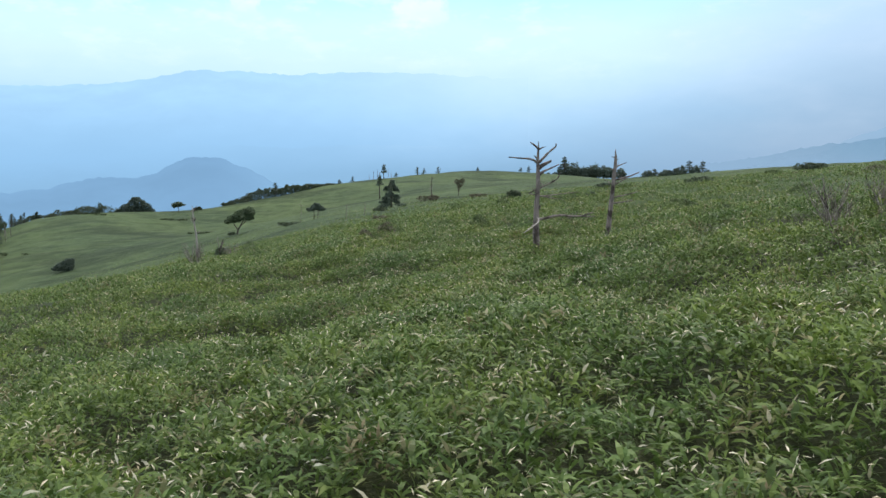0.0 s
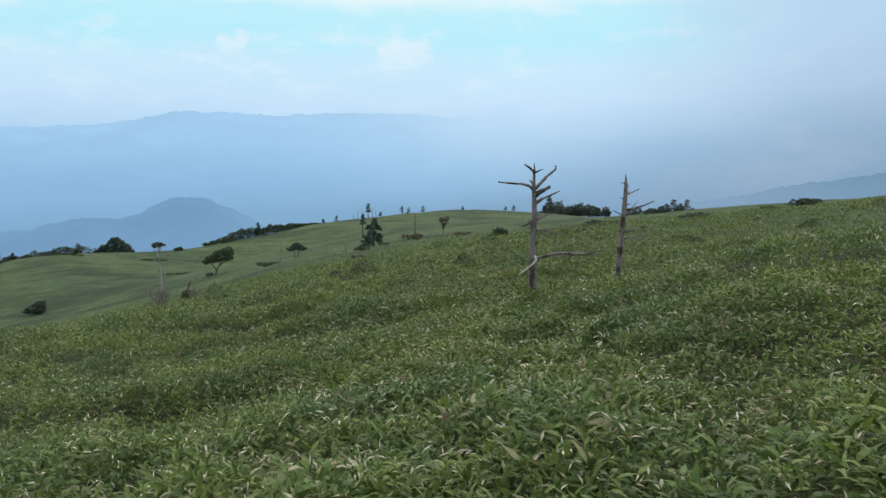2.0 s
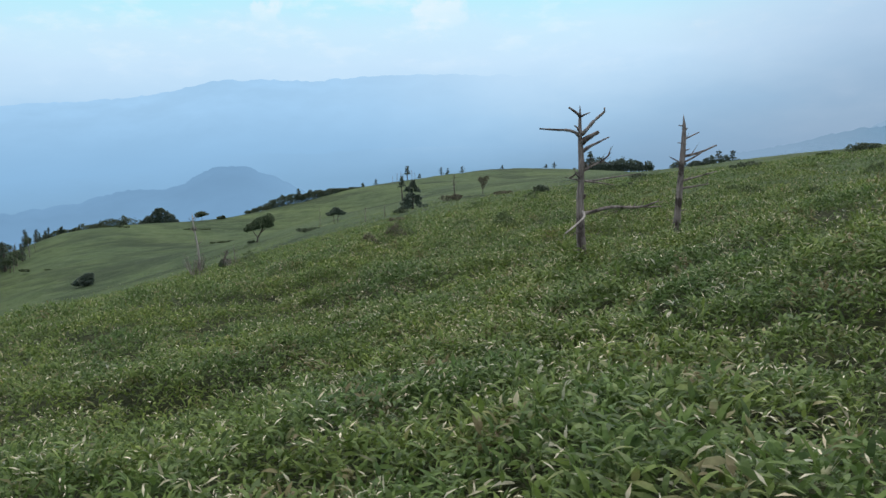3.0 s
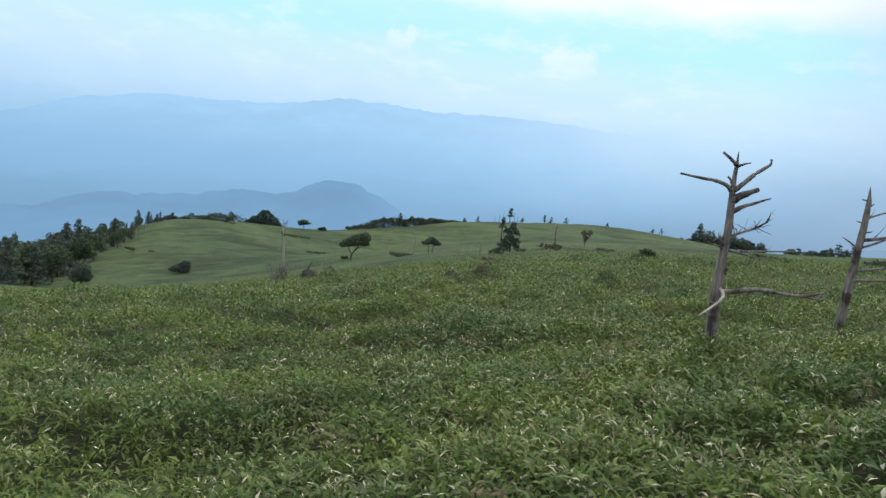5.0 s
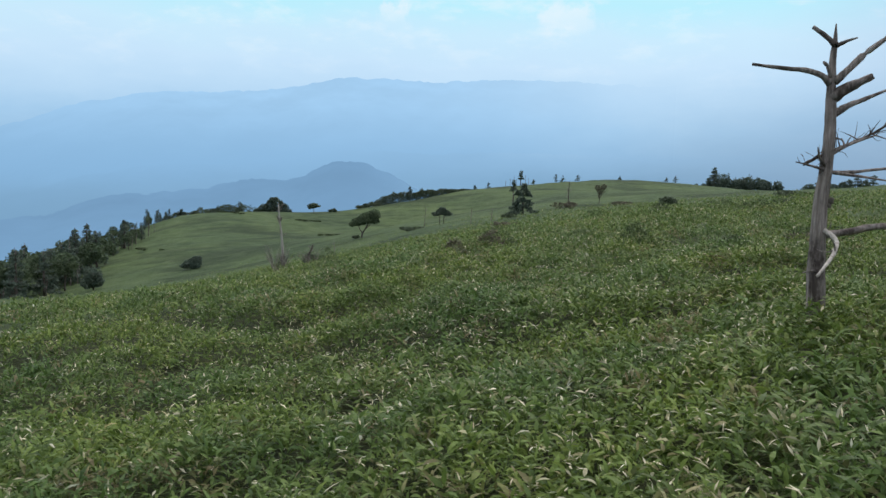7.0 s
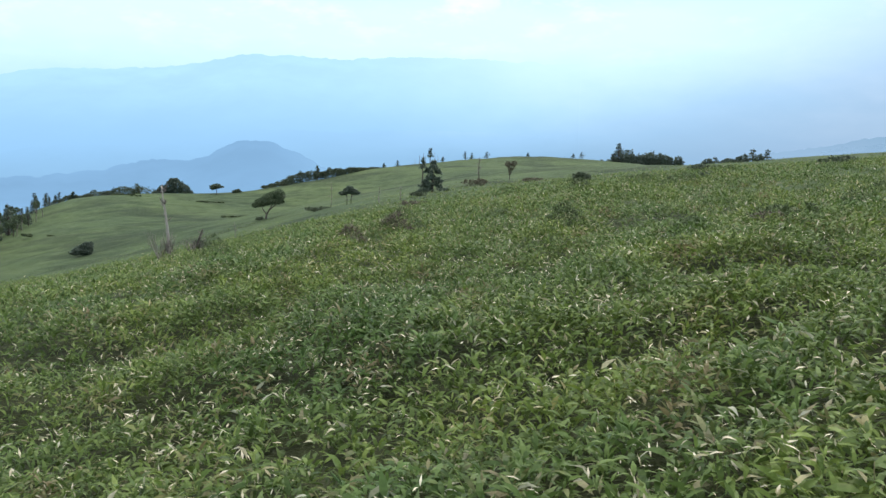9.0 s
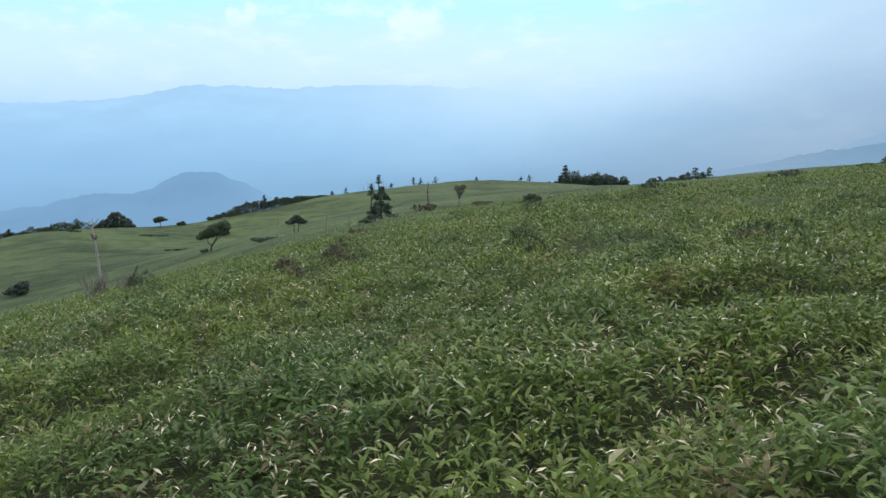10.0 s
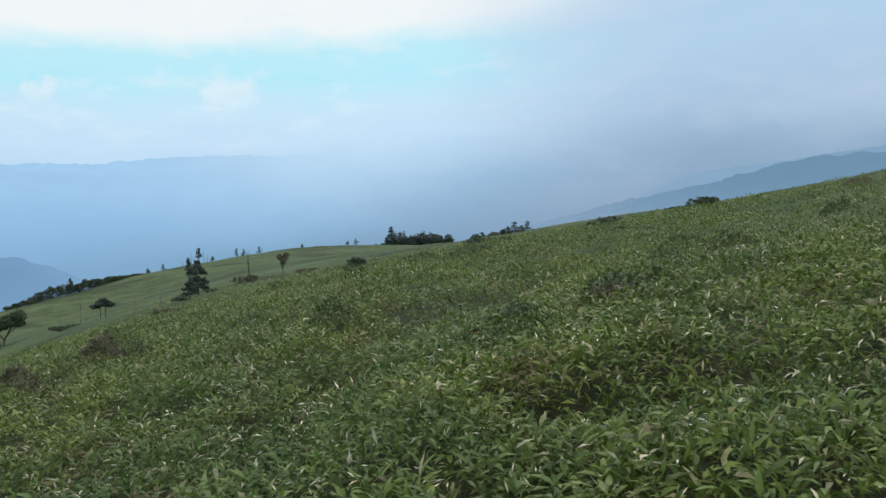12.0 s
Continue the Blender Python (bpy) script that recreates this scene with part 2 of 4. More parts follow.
def mesh_from(name, verts, tris, mat, smooth=False):
    verts, tris = np.asarray(verts, np.float32), np.asarray(tris, np.int32)
    me = bpy.data.meshes.new(name)
    me.vertices.add(len(verts))
    me.vertices.foreach_set("co", verts.ravel())
    me.loops.add(tris.size)
    me.loops.foreach_set("vertex_index", tris.ravel())
    me.polygons.add(len(tris))
    me.polygons.foreach_set("loop_start", np.arange(0, tris.size, 3, dtype=np.int32))
    me.update(calc_edges=True)
    me.validate()
    me.polygons.foreach_set("use_smooth", np.full(len(me.polygons), smooth))
    me.materials.append(mat)
    return me


def part(name, me, parent, label=""):
    ob = new(name, me)
    ob.parent = parent
    return tagged(ob, label)


def thing(name, x, y, label, category, group="", z=None, turn=0.0, scale=1.0):
    ob = new(name)
    ob.matrix_world = pose(x, y, ground(x, y) if z is None else z, 0, 0, turn) @ Matrix.Scale(scale, 4)
    return tagged(ob, label, category, group)


def vnoise(x, y, seed=0):
    """Smooth lattice noise, 0 to 1."""
    x, y = np.asarray(x, float), np.asarray(y, float)
    xi, yi = np.floor(x).astype(np.int64), np.floor(y).astype(np.int64)
    fx, fy = x - xi, y - yi
    fx, fy = fx * fx * (3 - 2 * fx), fy * fy * (3 - 2 * fy)

    def h(a, b):
        v = (a * 374761393 + b * 668265263 + seed * 1274126177) & 0x7FFFFFFF
        v = ((v ^ (v >> 13)) * 1103515245) & 0x7FFFFFFF
        return ((v ^ (v >> 16)) & 0xFFFF) / 65535.0

    return (h(xi, yi) * (1 - fx) + h(xi + 1, yi) * fx) * (1 - fy) + (h(xi, yi + 1) * (1 - fx) + h(xi + 1, yi + 1) * fx) * fy


def soft_plus(v, k):
    return k * np.logaddexp(0, np.asarray(v, float) / k)


# ---------------------------------------------------------------- the lie of the land
# swells of the land: radius, rows in y, columns in x, heights
NEAR_SWELLS = (9, (4, 13, 22, 31), (-9, 0, 9), [-2.09, 1.47, -3.35, -1.21, -1.74, 0.99, -0.15, 0.32, -1.82, -1.18, 1.30, -0.99])
SLOPE_SWELLS = (18, (30, 55, 80, 105), (-36, -12, 12, 36), [-5.10, -8.10, -6.27, -5.48, -6.27, -5.24, -5.95, -3.90, -2.58, -1.21, -1.07, -2.12, -0.02, 2.56, 0.05, 1.00])
HOLLOW_SWELLS = (40, (45, 90, 135), (-70, -30, 10, 45), [1.59, 16.03, 23.68, 0.71, 2.48, -7.76, -10.73, 3.31, -5.66, 13.11, 2.19, 4.82])
HILL_SWELLS = (42, (180, 230, 280, 330, 380), (-140, -95, -50, -5, 40, 85, 130), [-19.43, 22.63, -10.96, 7.29, -4.91, -3.04, 7.03, 2.83, 10.14, -13.61, 10.89, 2.32, -1.85, -3.40, -3.36, 0.17, 15.86, -4.24, -0.37, 0.34, -6.20, -2.39, -3.90, -0.76, 9.49, -4.56, 2.30, 3.78, -0.67, -1.19, 5.65, 3.68, 5.37, -1.80, -8.54])
BROW = (22, (222,), (-120,), [3.79])
BASE, RISE = -11.687, 14.399


def canopy(x, y):
    """Height of the bamboo's tops over the slope."""
    x, y = np.asarray(x, float), np.asarray(y, float)
    z = BASE + RISE * np.tanh(x / 90)
    for r, ys, xs, hs in (NEAR_SWELLS, SLOPE_SWELLS, HOLLOW_SWELLS, HILL_SWELLS, BROW):
        for n, h in enumerate(hs):
            cy, cx = ys[n // len(xs)], xs[n % len(xs)]
            z = z + h * np.exp(-((x - cx) ** 2 + (y - cy) ** 2) / (2 * r * r))
    drop = 0.13 * soft_plus(y - 356 - x, 10) + 0.15 * soft_plus(x - 80 - 0.48 * np.maximum(0, y - 120), 10)
    drop = drop + 0.2 * soft_plus(-x - 175, 12) + 0.1 * soft_plus(-y - 60, 15)
    return z - 900 * np.tanh(drop / 900)


def ground(x, y):
    d = np.clip((np.hypot(x, np.asarray(y) - 10) - 25) / 40, 0, 1)
    g = canopy(x, y) - 0.45 + 0.37 * d * d * (3 - 2 * d)
    return float(g) if np.ndim(g) == 0 else g


def build_ground():
    u = np.linspace(-7.7, 7.7, 261)
    gx = 4 * np.sinh(u)
    gy = 14 + 4 * np.sinh(np.linspace(-7.6, 7.7, 281))
    X, Y = np.meshgrid(gx, gy)
    far = np.clip((np.hypot(X, Y - 10) - 40) / 60, 0, 1)
    Z = ground(X, Y) + far * (0.5 * (vnoise(X / 9, Y / 9, 3) - 0.5) + 0.25 * (vnoise(X / 3.5, Y / 3.5, 4) - 0.5))
    n, m = len(gx), len(gy)
    i = (np.arange(m - 1)[:, None] * n + np.arange(n - 1)[None]).ravel()
    tris = np.concatenate([np.stack([i, i + 1, i + n + 1], -1), np.stack([i, i + n + 1, i + n], -1)])
    me = mesh_from("ground", np.stack([X, Y, Z], -1).reshape(-1, 3), tris, M_GROUND, True)
    tagged(new("ground", me), "green grassy mountain slope rolling down to hollows", "ground", kind="structure")


build_ground()


def mountain(name, skyline, dist, colour, low, top, label, rough=1.0, side=None, seed=0, foot=None, blunt=7):
    """A far range: its crest follows the skyline (azimuth, elevation), its flank comes down towards the slope."""
    az, el = np.array(skyline).T
    a = np.linspace(az[0], az[-1], 220)
    e = np.interp(a, az, el)
    k = np.ones(blunt) / blunt
    e = np.convolve(np.pad(e, blunt // 2, "edge"), k, "valid")
    e = e + rough * 0.16 * (vnoise(a * 1.1, a * 0, seed) - 0.5) + rough * 0.10 * (vnoise(a * 4, a * 0, seed + 1) - 0.5)
    rows_ = []
    for j in range(9):
        s = j / 8
        r = dist * (1 - 0.45 * s)
        h = dist * np.tan(np.radians(e)) * (1 - s) + 1.5 - 330 * s ** 1.2 + 25 * s * (vnoise(a * 0.6, a * 0 + j, seed + 2) - 0.5)
        rows_.append(np.stack([r * np.sin(np.radians(a)), r * np.cos(np.radians(a)), h], -1))
    rows_.insert(0, rows_[0] * (1.15, 1.15, 1) - (0, 0, 300))
    V = np.concatenate(rows_)
    n, m = len(a), len(rows_)
    i = (np.arange(m - 1)[:, None] * n + np.arange(n - 1)[None]).ravel()
    tris = np.concatenate([np.stack([i, i + 1, i + n + 1], -1), np.stack([i, i + n + 1, i + n], -1)])
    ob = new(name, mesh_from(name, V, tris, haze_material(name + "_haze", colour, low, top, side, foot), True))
    tagged(ob, label, "mountain", kind="structure")


# the ranges' blue tints are haze painted as glow
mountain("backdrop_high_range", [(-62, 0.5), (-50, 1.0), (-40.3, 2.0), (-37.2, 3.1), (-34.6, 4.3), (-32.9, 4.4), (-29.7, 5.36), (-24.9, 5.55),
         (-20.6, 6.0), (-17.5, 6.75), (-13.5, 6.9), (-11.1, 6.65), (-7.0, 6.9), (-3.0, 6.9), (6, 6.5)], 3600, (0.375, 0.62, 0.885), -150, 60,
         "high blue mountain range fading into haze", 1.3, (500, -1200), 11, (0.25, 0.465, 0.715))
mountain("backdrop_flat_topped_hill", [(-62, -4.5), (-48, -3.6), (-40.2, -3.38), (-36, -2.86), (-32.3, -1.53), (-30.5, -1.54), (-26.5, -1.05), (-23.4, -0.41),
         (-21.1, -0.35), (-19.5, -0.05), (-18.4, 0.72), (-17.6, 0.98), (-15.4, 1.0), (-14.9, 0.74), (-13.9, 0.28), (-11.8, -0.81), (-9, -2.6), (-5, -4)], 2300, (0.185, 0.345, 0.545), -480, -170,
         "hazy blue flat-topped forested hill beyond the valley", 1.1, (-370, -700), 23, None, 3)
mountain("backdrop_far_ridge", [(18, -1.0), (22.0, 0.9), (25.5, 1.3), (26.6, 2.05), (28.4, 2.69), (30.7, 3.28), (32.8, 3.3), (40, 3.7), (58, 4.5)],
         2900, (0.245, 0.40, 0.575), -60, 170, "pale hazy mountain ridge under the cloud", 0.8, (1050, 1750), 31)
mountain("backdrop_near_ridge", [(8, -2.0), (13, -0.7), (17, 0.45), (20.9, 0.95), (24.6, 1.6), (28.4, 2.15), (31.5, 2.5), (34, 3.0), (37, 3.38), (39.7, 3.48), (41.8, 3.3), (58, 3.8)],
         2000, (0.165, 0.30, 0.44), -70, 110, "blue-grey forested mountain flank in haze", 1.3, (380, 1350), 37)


# ---------------------------------------------------------------- dwarf bamboo
def tube(path, radii, sides=9, seed=0, rough=0.12):
    """A crooked round limb along a path, closed at both ends."""
    P = np.asarray(path, float)
    R = np.asarray(radii, float)
    rng = np.random.default_rng(seed)
    t = np.linspace(0, 1, len(P))
    tt = np.linspace(0, 1, max(len(P) * 3 - 2, 4))
    P = np.stack([np.interp(tt, t, P[:, c]) for c in range(3)], -1)
    R = np.interp(tt, t, R)
    sm = P.copy()
    sm[1:-1] = 0.25 * P[:-2] + 0.5 * P[1:-1] + 0.25 * P[2:]
    P = sm
    V = []
    for j in range(len(P)):
        d = Vector(P[min(j + 1, len(P) - 1)] - P[max(j - 1, 0)]).normalized()
        a = d.orthogonal().normalized() if abs(d.z) < 0.9 else Vector((1, 0, 0)).cross(d).normalized()
        b = d.cross(a)
        for s in range(sides):
            g = 2 * math.pi * s / sides
            r = R[j] * (1 + rng.uniform(-rough, rough))
            V.append(P[j] + r * (math.cos(g) * np.array(a) + math.sin(g) * np.array(b)))
    m = len(P)
    V += [P[0], P[-1]]
    T = []
    for j in range(m - 1):
        for s in range(sides):
            p, q = j * sides + s, j * sides + (s + 1) % sides
            T += [(p, q, q + sides), (p, q + sides, p + sides)]
    for s in range(sides):
        T += [(m * sides, (s + 1) % sides, s), (m * sides + 1, (m - 1) * sides + s, (m - 1) * sides + (s + 1) % sides)]
    return np.array(V), np.array(T)


def bamboo_leaves(px, py, pz, size, count, rng, simple, slim=1.0, calm=1.0, lift_by=28, curl=1.0):
    """Leaves of many plants: each plant spreads `count` lance leaves round its tip."""
    n = len(px)
    az0 = rng.uniform(0, 2 * np.pi, n)
    k = np.arange(count)
    az = (az0[:, None] + k * (2 * np.pi / count) + rng.normal(0, 0.45, (n, count))).ravel()
    up = np.radians(np.clip(rng.normal(lift_by, 22, (n, count)), -15, 72)).ravel()
    bend = np.radians(rng.normal(24 * curl, 14 * curl, (n, count))).ravel()
    ln = (np.repeat(size, count) * 0.092 * rng.uniform(0.6, 1.25, n * count))
    wd = ln * rng.uniform(0.09, 0.142, n * count) * slim
    down = rng.uniform(0, 0.11 * calm, (n, count)).ravel() * np.repeat(size, count) ** 0.5
    base = np.stack([np.repeat(px, count), np.repeat(py, count), np.repeat(pz, count) - down], -1)
    out = np.stack([np.cos(az), np.sin(az), np.zeros_like(az)], -1)
    side = np.stack([-np.sin(az), np.cos(az), np.zeros_like(az)], -1)
    twist = rng.normal(0, 0.45 * calm, n * count)[:, None]
    zed = np.array([0, 0, 1.0])
    base = base + out * (0.015 * np.repeat(size, count))[:, None]
    d1 = out * np.cos(up)[:, None] + zed * np.sin(up)[:, None]
    d2 = out * np.cos(up - bend)[:, None] + zed * np.sin(up - bend)[:, None]
    nrm = zed * np.cos(up)[:, None] - out * np.sin(up)[:, None]
    sid = side * np.cos(twist) + nrm * np.sin(twist)
    mid = base + d1 * (ln * 0.45)[:, None]
    tip = mid + d2 * (ln * 0.55)[:, None]
    w = wd[:, None]
    lift = nrm * (wd * 0.35)[:, None]
    i = np.arange(n * count)[:, None]
    if simple:
        V = np.stack([base, mid + sid * w + lift, mid - sid * w + lift, tip], 1)
        T = np.concatenate([i * 4 + np.array([0, 1, 2]), i * 4 + np.array([1, 3, 2])])
    else:
        low, high = base + d1 * (ln * 0.26)[:, None], mid + d2 * (ln * 0.12)[:, None]
        V = np.stack([base, low + sid * w * 0.95 + lift, low - sid * w * 0.95 + lift, high + sid * w * 0.85 + lift, high - sid * w * 0.85 + lift, tip], 1)
        T = np.concatenate([i * 6 + np.array(t) for t in ([0, 1, 2], [1, 3, 2], [2, 3, 4], [3, 5, 4])])
    return V.reshape(-1, 3), T


def furrows(x, y):
    """Gaps between the mounds of bamboo: 1 in a gap, falling to 0 on a mound's crown."""
    wx, wy = x + 0.4 * vnoise(x / 0.6, y / 0.6, 47), y + 0.4 * vnoise(x / 0.6, y / 0.6, 48)
    a, b = np.abs(2 * vnoise(wx / 1.3, wy / 1.1, 45) - 1), np.abs(2 * vnoise(wx / 3.4, wy / 2.4, 46) - 1)
    return np.minimum(0.9, 0.55 * (1 - a) ** 2.2 + 0.75 * (1 - b) ** 3.5)


def tops(x, y):
    """Height of a bamboo plant's tip: mounds parted by furrows over the lie of the land."""
    hum = 0.10 * (vnoise(x / 1.1, y / 1.1, 41) - 0.5) + 0.14 * (vnoise(x / 0.42, y / 0.42, 42) - 0.5) + 0.22 * (vnoise(x / 3.2, y / 3.2, 43) - 0.5)
    hum = hum - 0.36 * furrows(x, y) + 0.10
    hum = hum * np.clip(1.1 - (y - 30) / 90, 0.45, 1.1)
    for cx, cy in ((1.9, 15.6), (3.53, 16.7)):
        hum = hum * (1 - np.exp(-((x - cx) ** 2 + (y - cy) ** 2) / 0.8))
    worn = np.exp(-(((x - 0.1) / 0.5) ** 2)) * (y < 18)
    hum = hum * (1 - 0.7 * worn) - 0.10 * worn
    return canopy(x, y) + hum


def near_distance(x, y):
    return np.maximum(np.maximum(2.8, 1.75 * np.abs(x)), y - 16.2)


def build_bamboo():
    rng = np.random.default_rng(5)
    verts, tris, base = [], [], 0
    peak = 350.0
    # bands of the slope, each sown at its own density
    def sown(d):
        d = np.maximum(d, 5)
        return peak * (5 / d) ** 1.05 * np.minimum(1, 24 / d) ** 1.55

    for lo, hi in ((0, 3.6), (3.6, 6), (6, 9), (9, 15), (15, 25), (25, 42), (42, 70), (70, 110)):
        dens = float(sown(lo))
        half, y1 = hi / 1.75, 16.2 + hi
        half = min(half, 52)
        n = int(dens * 2 * half * (y1 - 1.0))
        x, y = rng.uniform(-half, half, n), rng.uniform(1.0, y1, n)
        d = near_distance(x, y)
        keep = (d >= lo) & (d < hi) & (rng.uniform(0, 1, n) < sown(d) / dens) & (y > 1.02 * np.abs(x) + 0.8)
        gap = vnoise(x / 0.38, y / 0.38, 51) * 0.6 + vnoise(x / 1.3, y / 1.3, 52) * 0.4
        keep &= (gap > rng.uniform(0.05, 0.27, n)) & (furrows(x, y) < rng.uniform(0.2, 1.6, n))
        x, y, d = x[keep], y[keep], d[keep]
        size = np.maximum(1.0, d / 5) ** 0.22
        z = tops(x, y) - 0.05 + rng.normal(0, 0.045, len(x)) * size ** 0.5
        V, T = bamboo_leaves(x, y, z, size * rng.uniform(0.75, 1.2, len(x)), 6 if hi <= 9 else 5, rng, hi > 4, 1.05, 1.0 if hi <= 9 else 0.8, 29 if hi <= 9 else 36)
        verts.append(V)
        tris.append(T + base)
        base += len(V)
    # sparser cover beside and behind the walk, and thick tufts at the feet of the dead trees
    n = 42000
    x, y = rng.uniform(-22, 22, n), rng.uniform(-12, 34, n)
    keep = y <= 1.02 * np.abs(x) + 0.8
    x, y = x[keep], y[keep]
    for cx, cy, m in ((1.9, 15.74, 90), (3.53, 16.9, 60)):
        g, r = rng.uniform(0, 6.28, m), rng.uniform(0.06, 0.45, m)
        x, y = np.append(x, cx + r * np.cos(g)), np.append(y, cy + 0.7 * r * np.sin(g))
    near_tree = np.arange(len(x)) >= keep.sum()
    size = np.where(near_tree, 1.0, rng.uniform(1.5, 2.4, len(x)))
    V, T = bamboo_leaves(x, y, np.where(near_tree, canopy(x, y) + rng.uniform(-0.08, 0.14, len(x)), tops(x, y)), size, 7, rng, True)
    verts.append(V)
    tris.append(T + base)
    me = mesh_from("dwarf_bamboo", np.concatenate(verts), np.concatenate(tris), M_BAMBOO)
    tagged(new("dwarf_bamboo", me), "knee-high dwarf bamboo with green and straw-coloured leaves", "bamboo", kind="stuff")


build_bamboo()


def dry_leaves():
    """Bleached, curled leaves caught on top of the bamboo along the walk."""
    rng = np.random.default_rng(15)
    n = 64000
    x, y = rng.uniform(-15, 15, n), rng.uniform(2, 42, n)
    d = near_distance(x, y)
    keep = (d < 26) & (y > 1.02 * np.abs(x) + 0.8) & (vnoise(x / 0.9, y / 0.9, 71) * 0.7 + rng.uniform(0, 0.5, n) > 0.52)
    keep &= rng.uniform(0, 1, n) < np.where(d < 5, 1.0, (5 / d) ** 1.25)
    x, y, d = x[keep], y[keep], d[keep]
    V, T = bamboo_leaves(x, y, tops(x, y) + 0.03 + rng.normal(0, 0.03, len(x)), rng.uniform(0.35, 0.8, len(x)) * np.maximum(1, d / 7) ** 0.25, 2, rng, True, 0.8, 1.0, 25, 0.45)
    ob = new("dry_bamboo_leaves", mesh_from("dry_bamboo_leaves", V, T, M_STRAW))
    tagged(ob, "bleached straw-coloured dead bamboo leaves lying on the foliage", "dry leaves", kind="stuff")


dry_leaves()


def bamboo_plants():
    """Single plants along the walk, leaf by leaf."""
    rng = np.random.default_rng(25)
    leaf_meshes = []
    for n in range(5):
        V, T = bamboo_leaves(np.zeros(1), np.zeros(1), np.zeros(1), np.array([1.15]), 1, rng, False)
        V = V - V[0]
        g = -math.atan2(V[5, 1], V[5, 0])
        V = V @ np.array([[math.cos(g), math.sin(g), 0], [-math.sin(g), math.cos(g), 0], [0, 0, 1]])
        leaf_meshes.append(mesh_from("leaf", V, T, M_LEAF))
    cane = mesh_from("cane", *tube([(0, 0, -0.42), (0.012, 0, -0.2), (0, 0, 0.01)], [0.003, 0.0026, 0.002], 5, 1), M_CANE, True)
    for n in range(40):
        y = 3.2 + 18.0 * n / 40
        x = (0.7 + 1.5 * rng.random()) * (-1 if n % 2 else 1)
        z = float(tops(np.array([x]), np.array([y]))[0]) + 0.02
        ob = thing("bamboo_plant", x, y, "green dwarf bamboo plant with a rosette of lance-shaped leaves", "bamboo", "dwarf bamboo plants along the walk", z, rng.uniform(0, 360))
        part("cane", cane, ob)
        for j in range(7):
            leaf = part("leaf", leaf_meshes[(n + j) % 5], ob)
            leaf.matrix_basis = pose(0, 0, -0.012 * j, rng.normal(0, 14), rng.normal(0, 12), j * 51.4 + rng.normal(0, 16))


bamboo_plants()


# ---------------------------------------------------------------- wood and leaves
def join(pieces):
    V, T, n = [], [], 0
    for v, t in pieces:
        V.append(v), T.append(t + n)
        n += len(v)
    return np.concatenate(V), np.concatenate(T)


def leaf_cloud(centres, size, rng, stretch=2.0, flat=0.0):
    """Small leaf blades at the centres, turned at random; flat: 0 any way up, 1 lying."""
    n = len(centres)
    a = rng.normal(0, 1, (n, 3))
    a[:, 2] *= 1 - flat
    a /= np.linalg.norm(a, axis=1, keepdims=True) + 1e-9
    b = np.cross(a, rng.normal(0, 1, (n, 3)) * (1 - flat) + np.array([0, 0, 1.0]) * flat)
    b /= np.linalg.norm(b, axis=1, keepdims=True) + 1e-9
    s = size * rng.uniform(0.6, 1.4, (n, 1))
    V = np.stack([centres - a * s * stretch / 2, centres + b * s / 2, centres + a * s * stretch / 2, centres - b * s / 2], 1)
    i = np.arange(n)[:, None] * 4
    return V.reshape(-1, 3), np.concatenate([i + np.array([0, 1, 2]), i + np.array([0, 2, 3])])


def limb(ob, name, pts, r0, r1, unit, foot, lean, seed, depth=0.0, twigs=0, mat=None, label=""):
    """A limb drawn on the tree's face: points right and up of the foot, in units; depth: metres it bends towards the viewer."""
    rng = np.random.default_rng(seed)
    P = []
    for j, (u, v) in enumerate(pts):
        up = (foot[1] - v) * unit
        P.append(((u - foot[0]) * unit - up * lean, -depth * j / max(len(pts) - 1, 1), up))
    R = np.linspace(r0 * unit, r1 * unit, len(P))
    branch = part(name, mesh_from(name, *tube(P, R, 8, seed, 0.15), mat or M_DEAD, True), ob, label)
    P = np.array(P)
    for _ in range(twigs):
        j = rng.integers(1, len(P))
        s = P[j - 1] + (P[j] - P[j - 1]) * rng.uniform(0.2, 1)
        d = (P[j] - P[j - 1]) / (np.linalg.norm(P[j] - P[j - 1]) + 1e-6) * 0.7 + rng.normal(0, 0.5, 3) + np.array([0, 0, 0.35])
        d /= np.linalg.norm(d)
        ln = rng.uniform(0.06, 0.2)
        twig = tube([s, s + d * ln * 0.5, s + d * ln + rng.normal(0, 0.02, 3)], [r1 * unit * 0.75, r1 * unit * 0.5, 0.0012], 5, seed, 0.1)
        part("twig", mesh_from("twig", *twig, M_DEAD, True), branch)


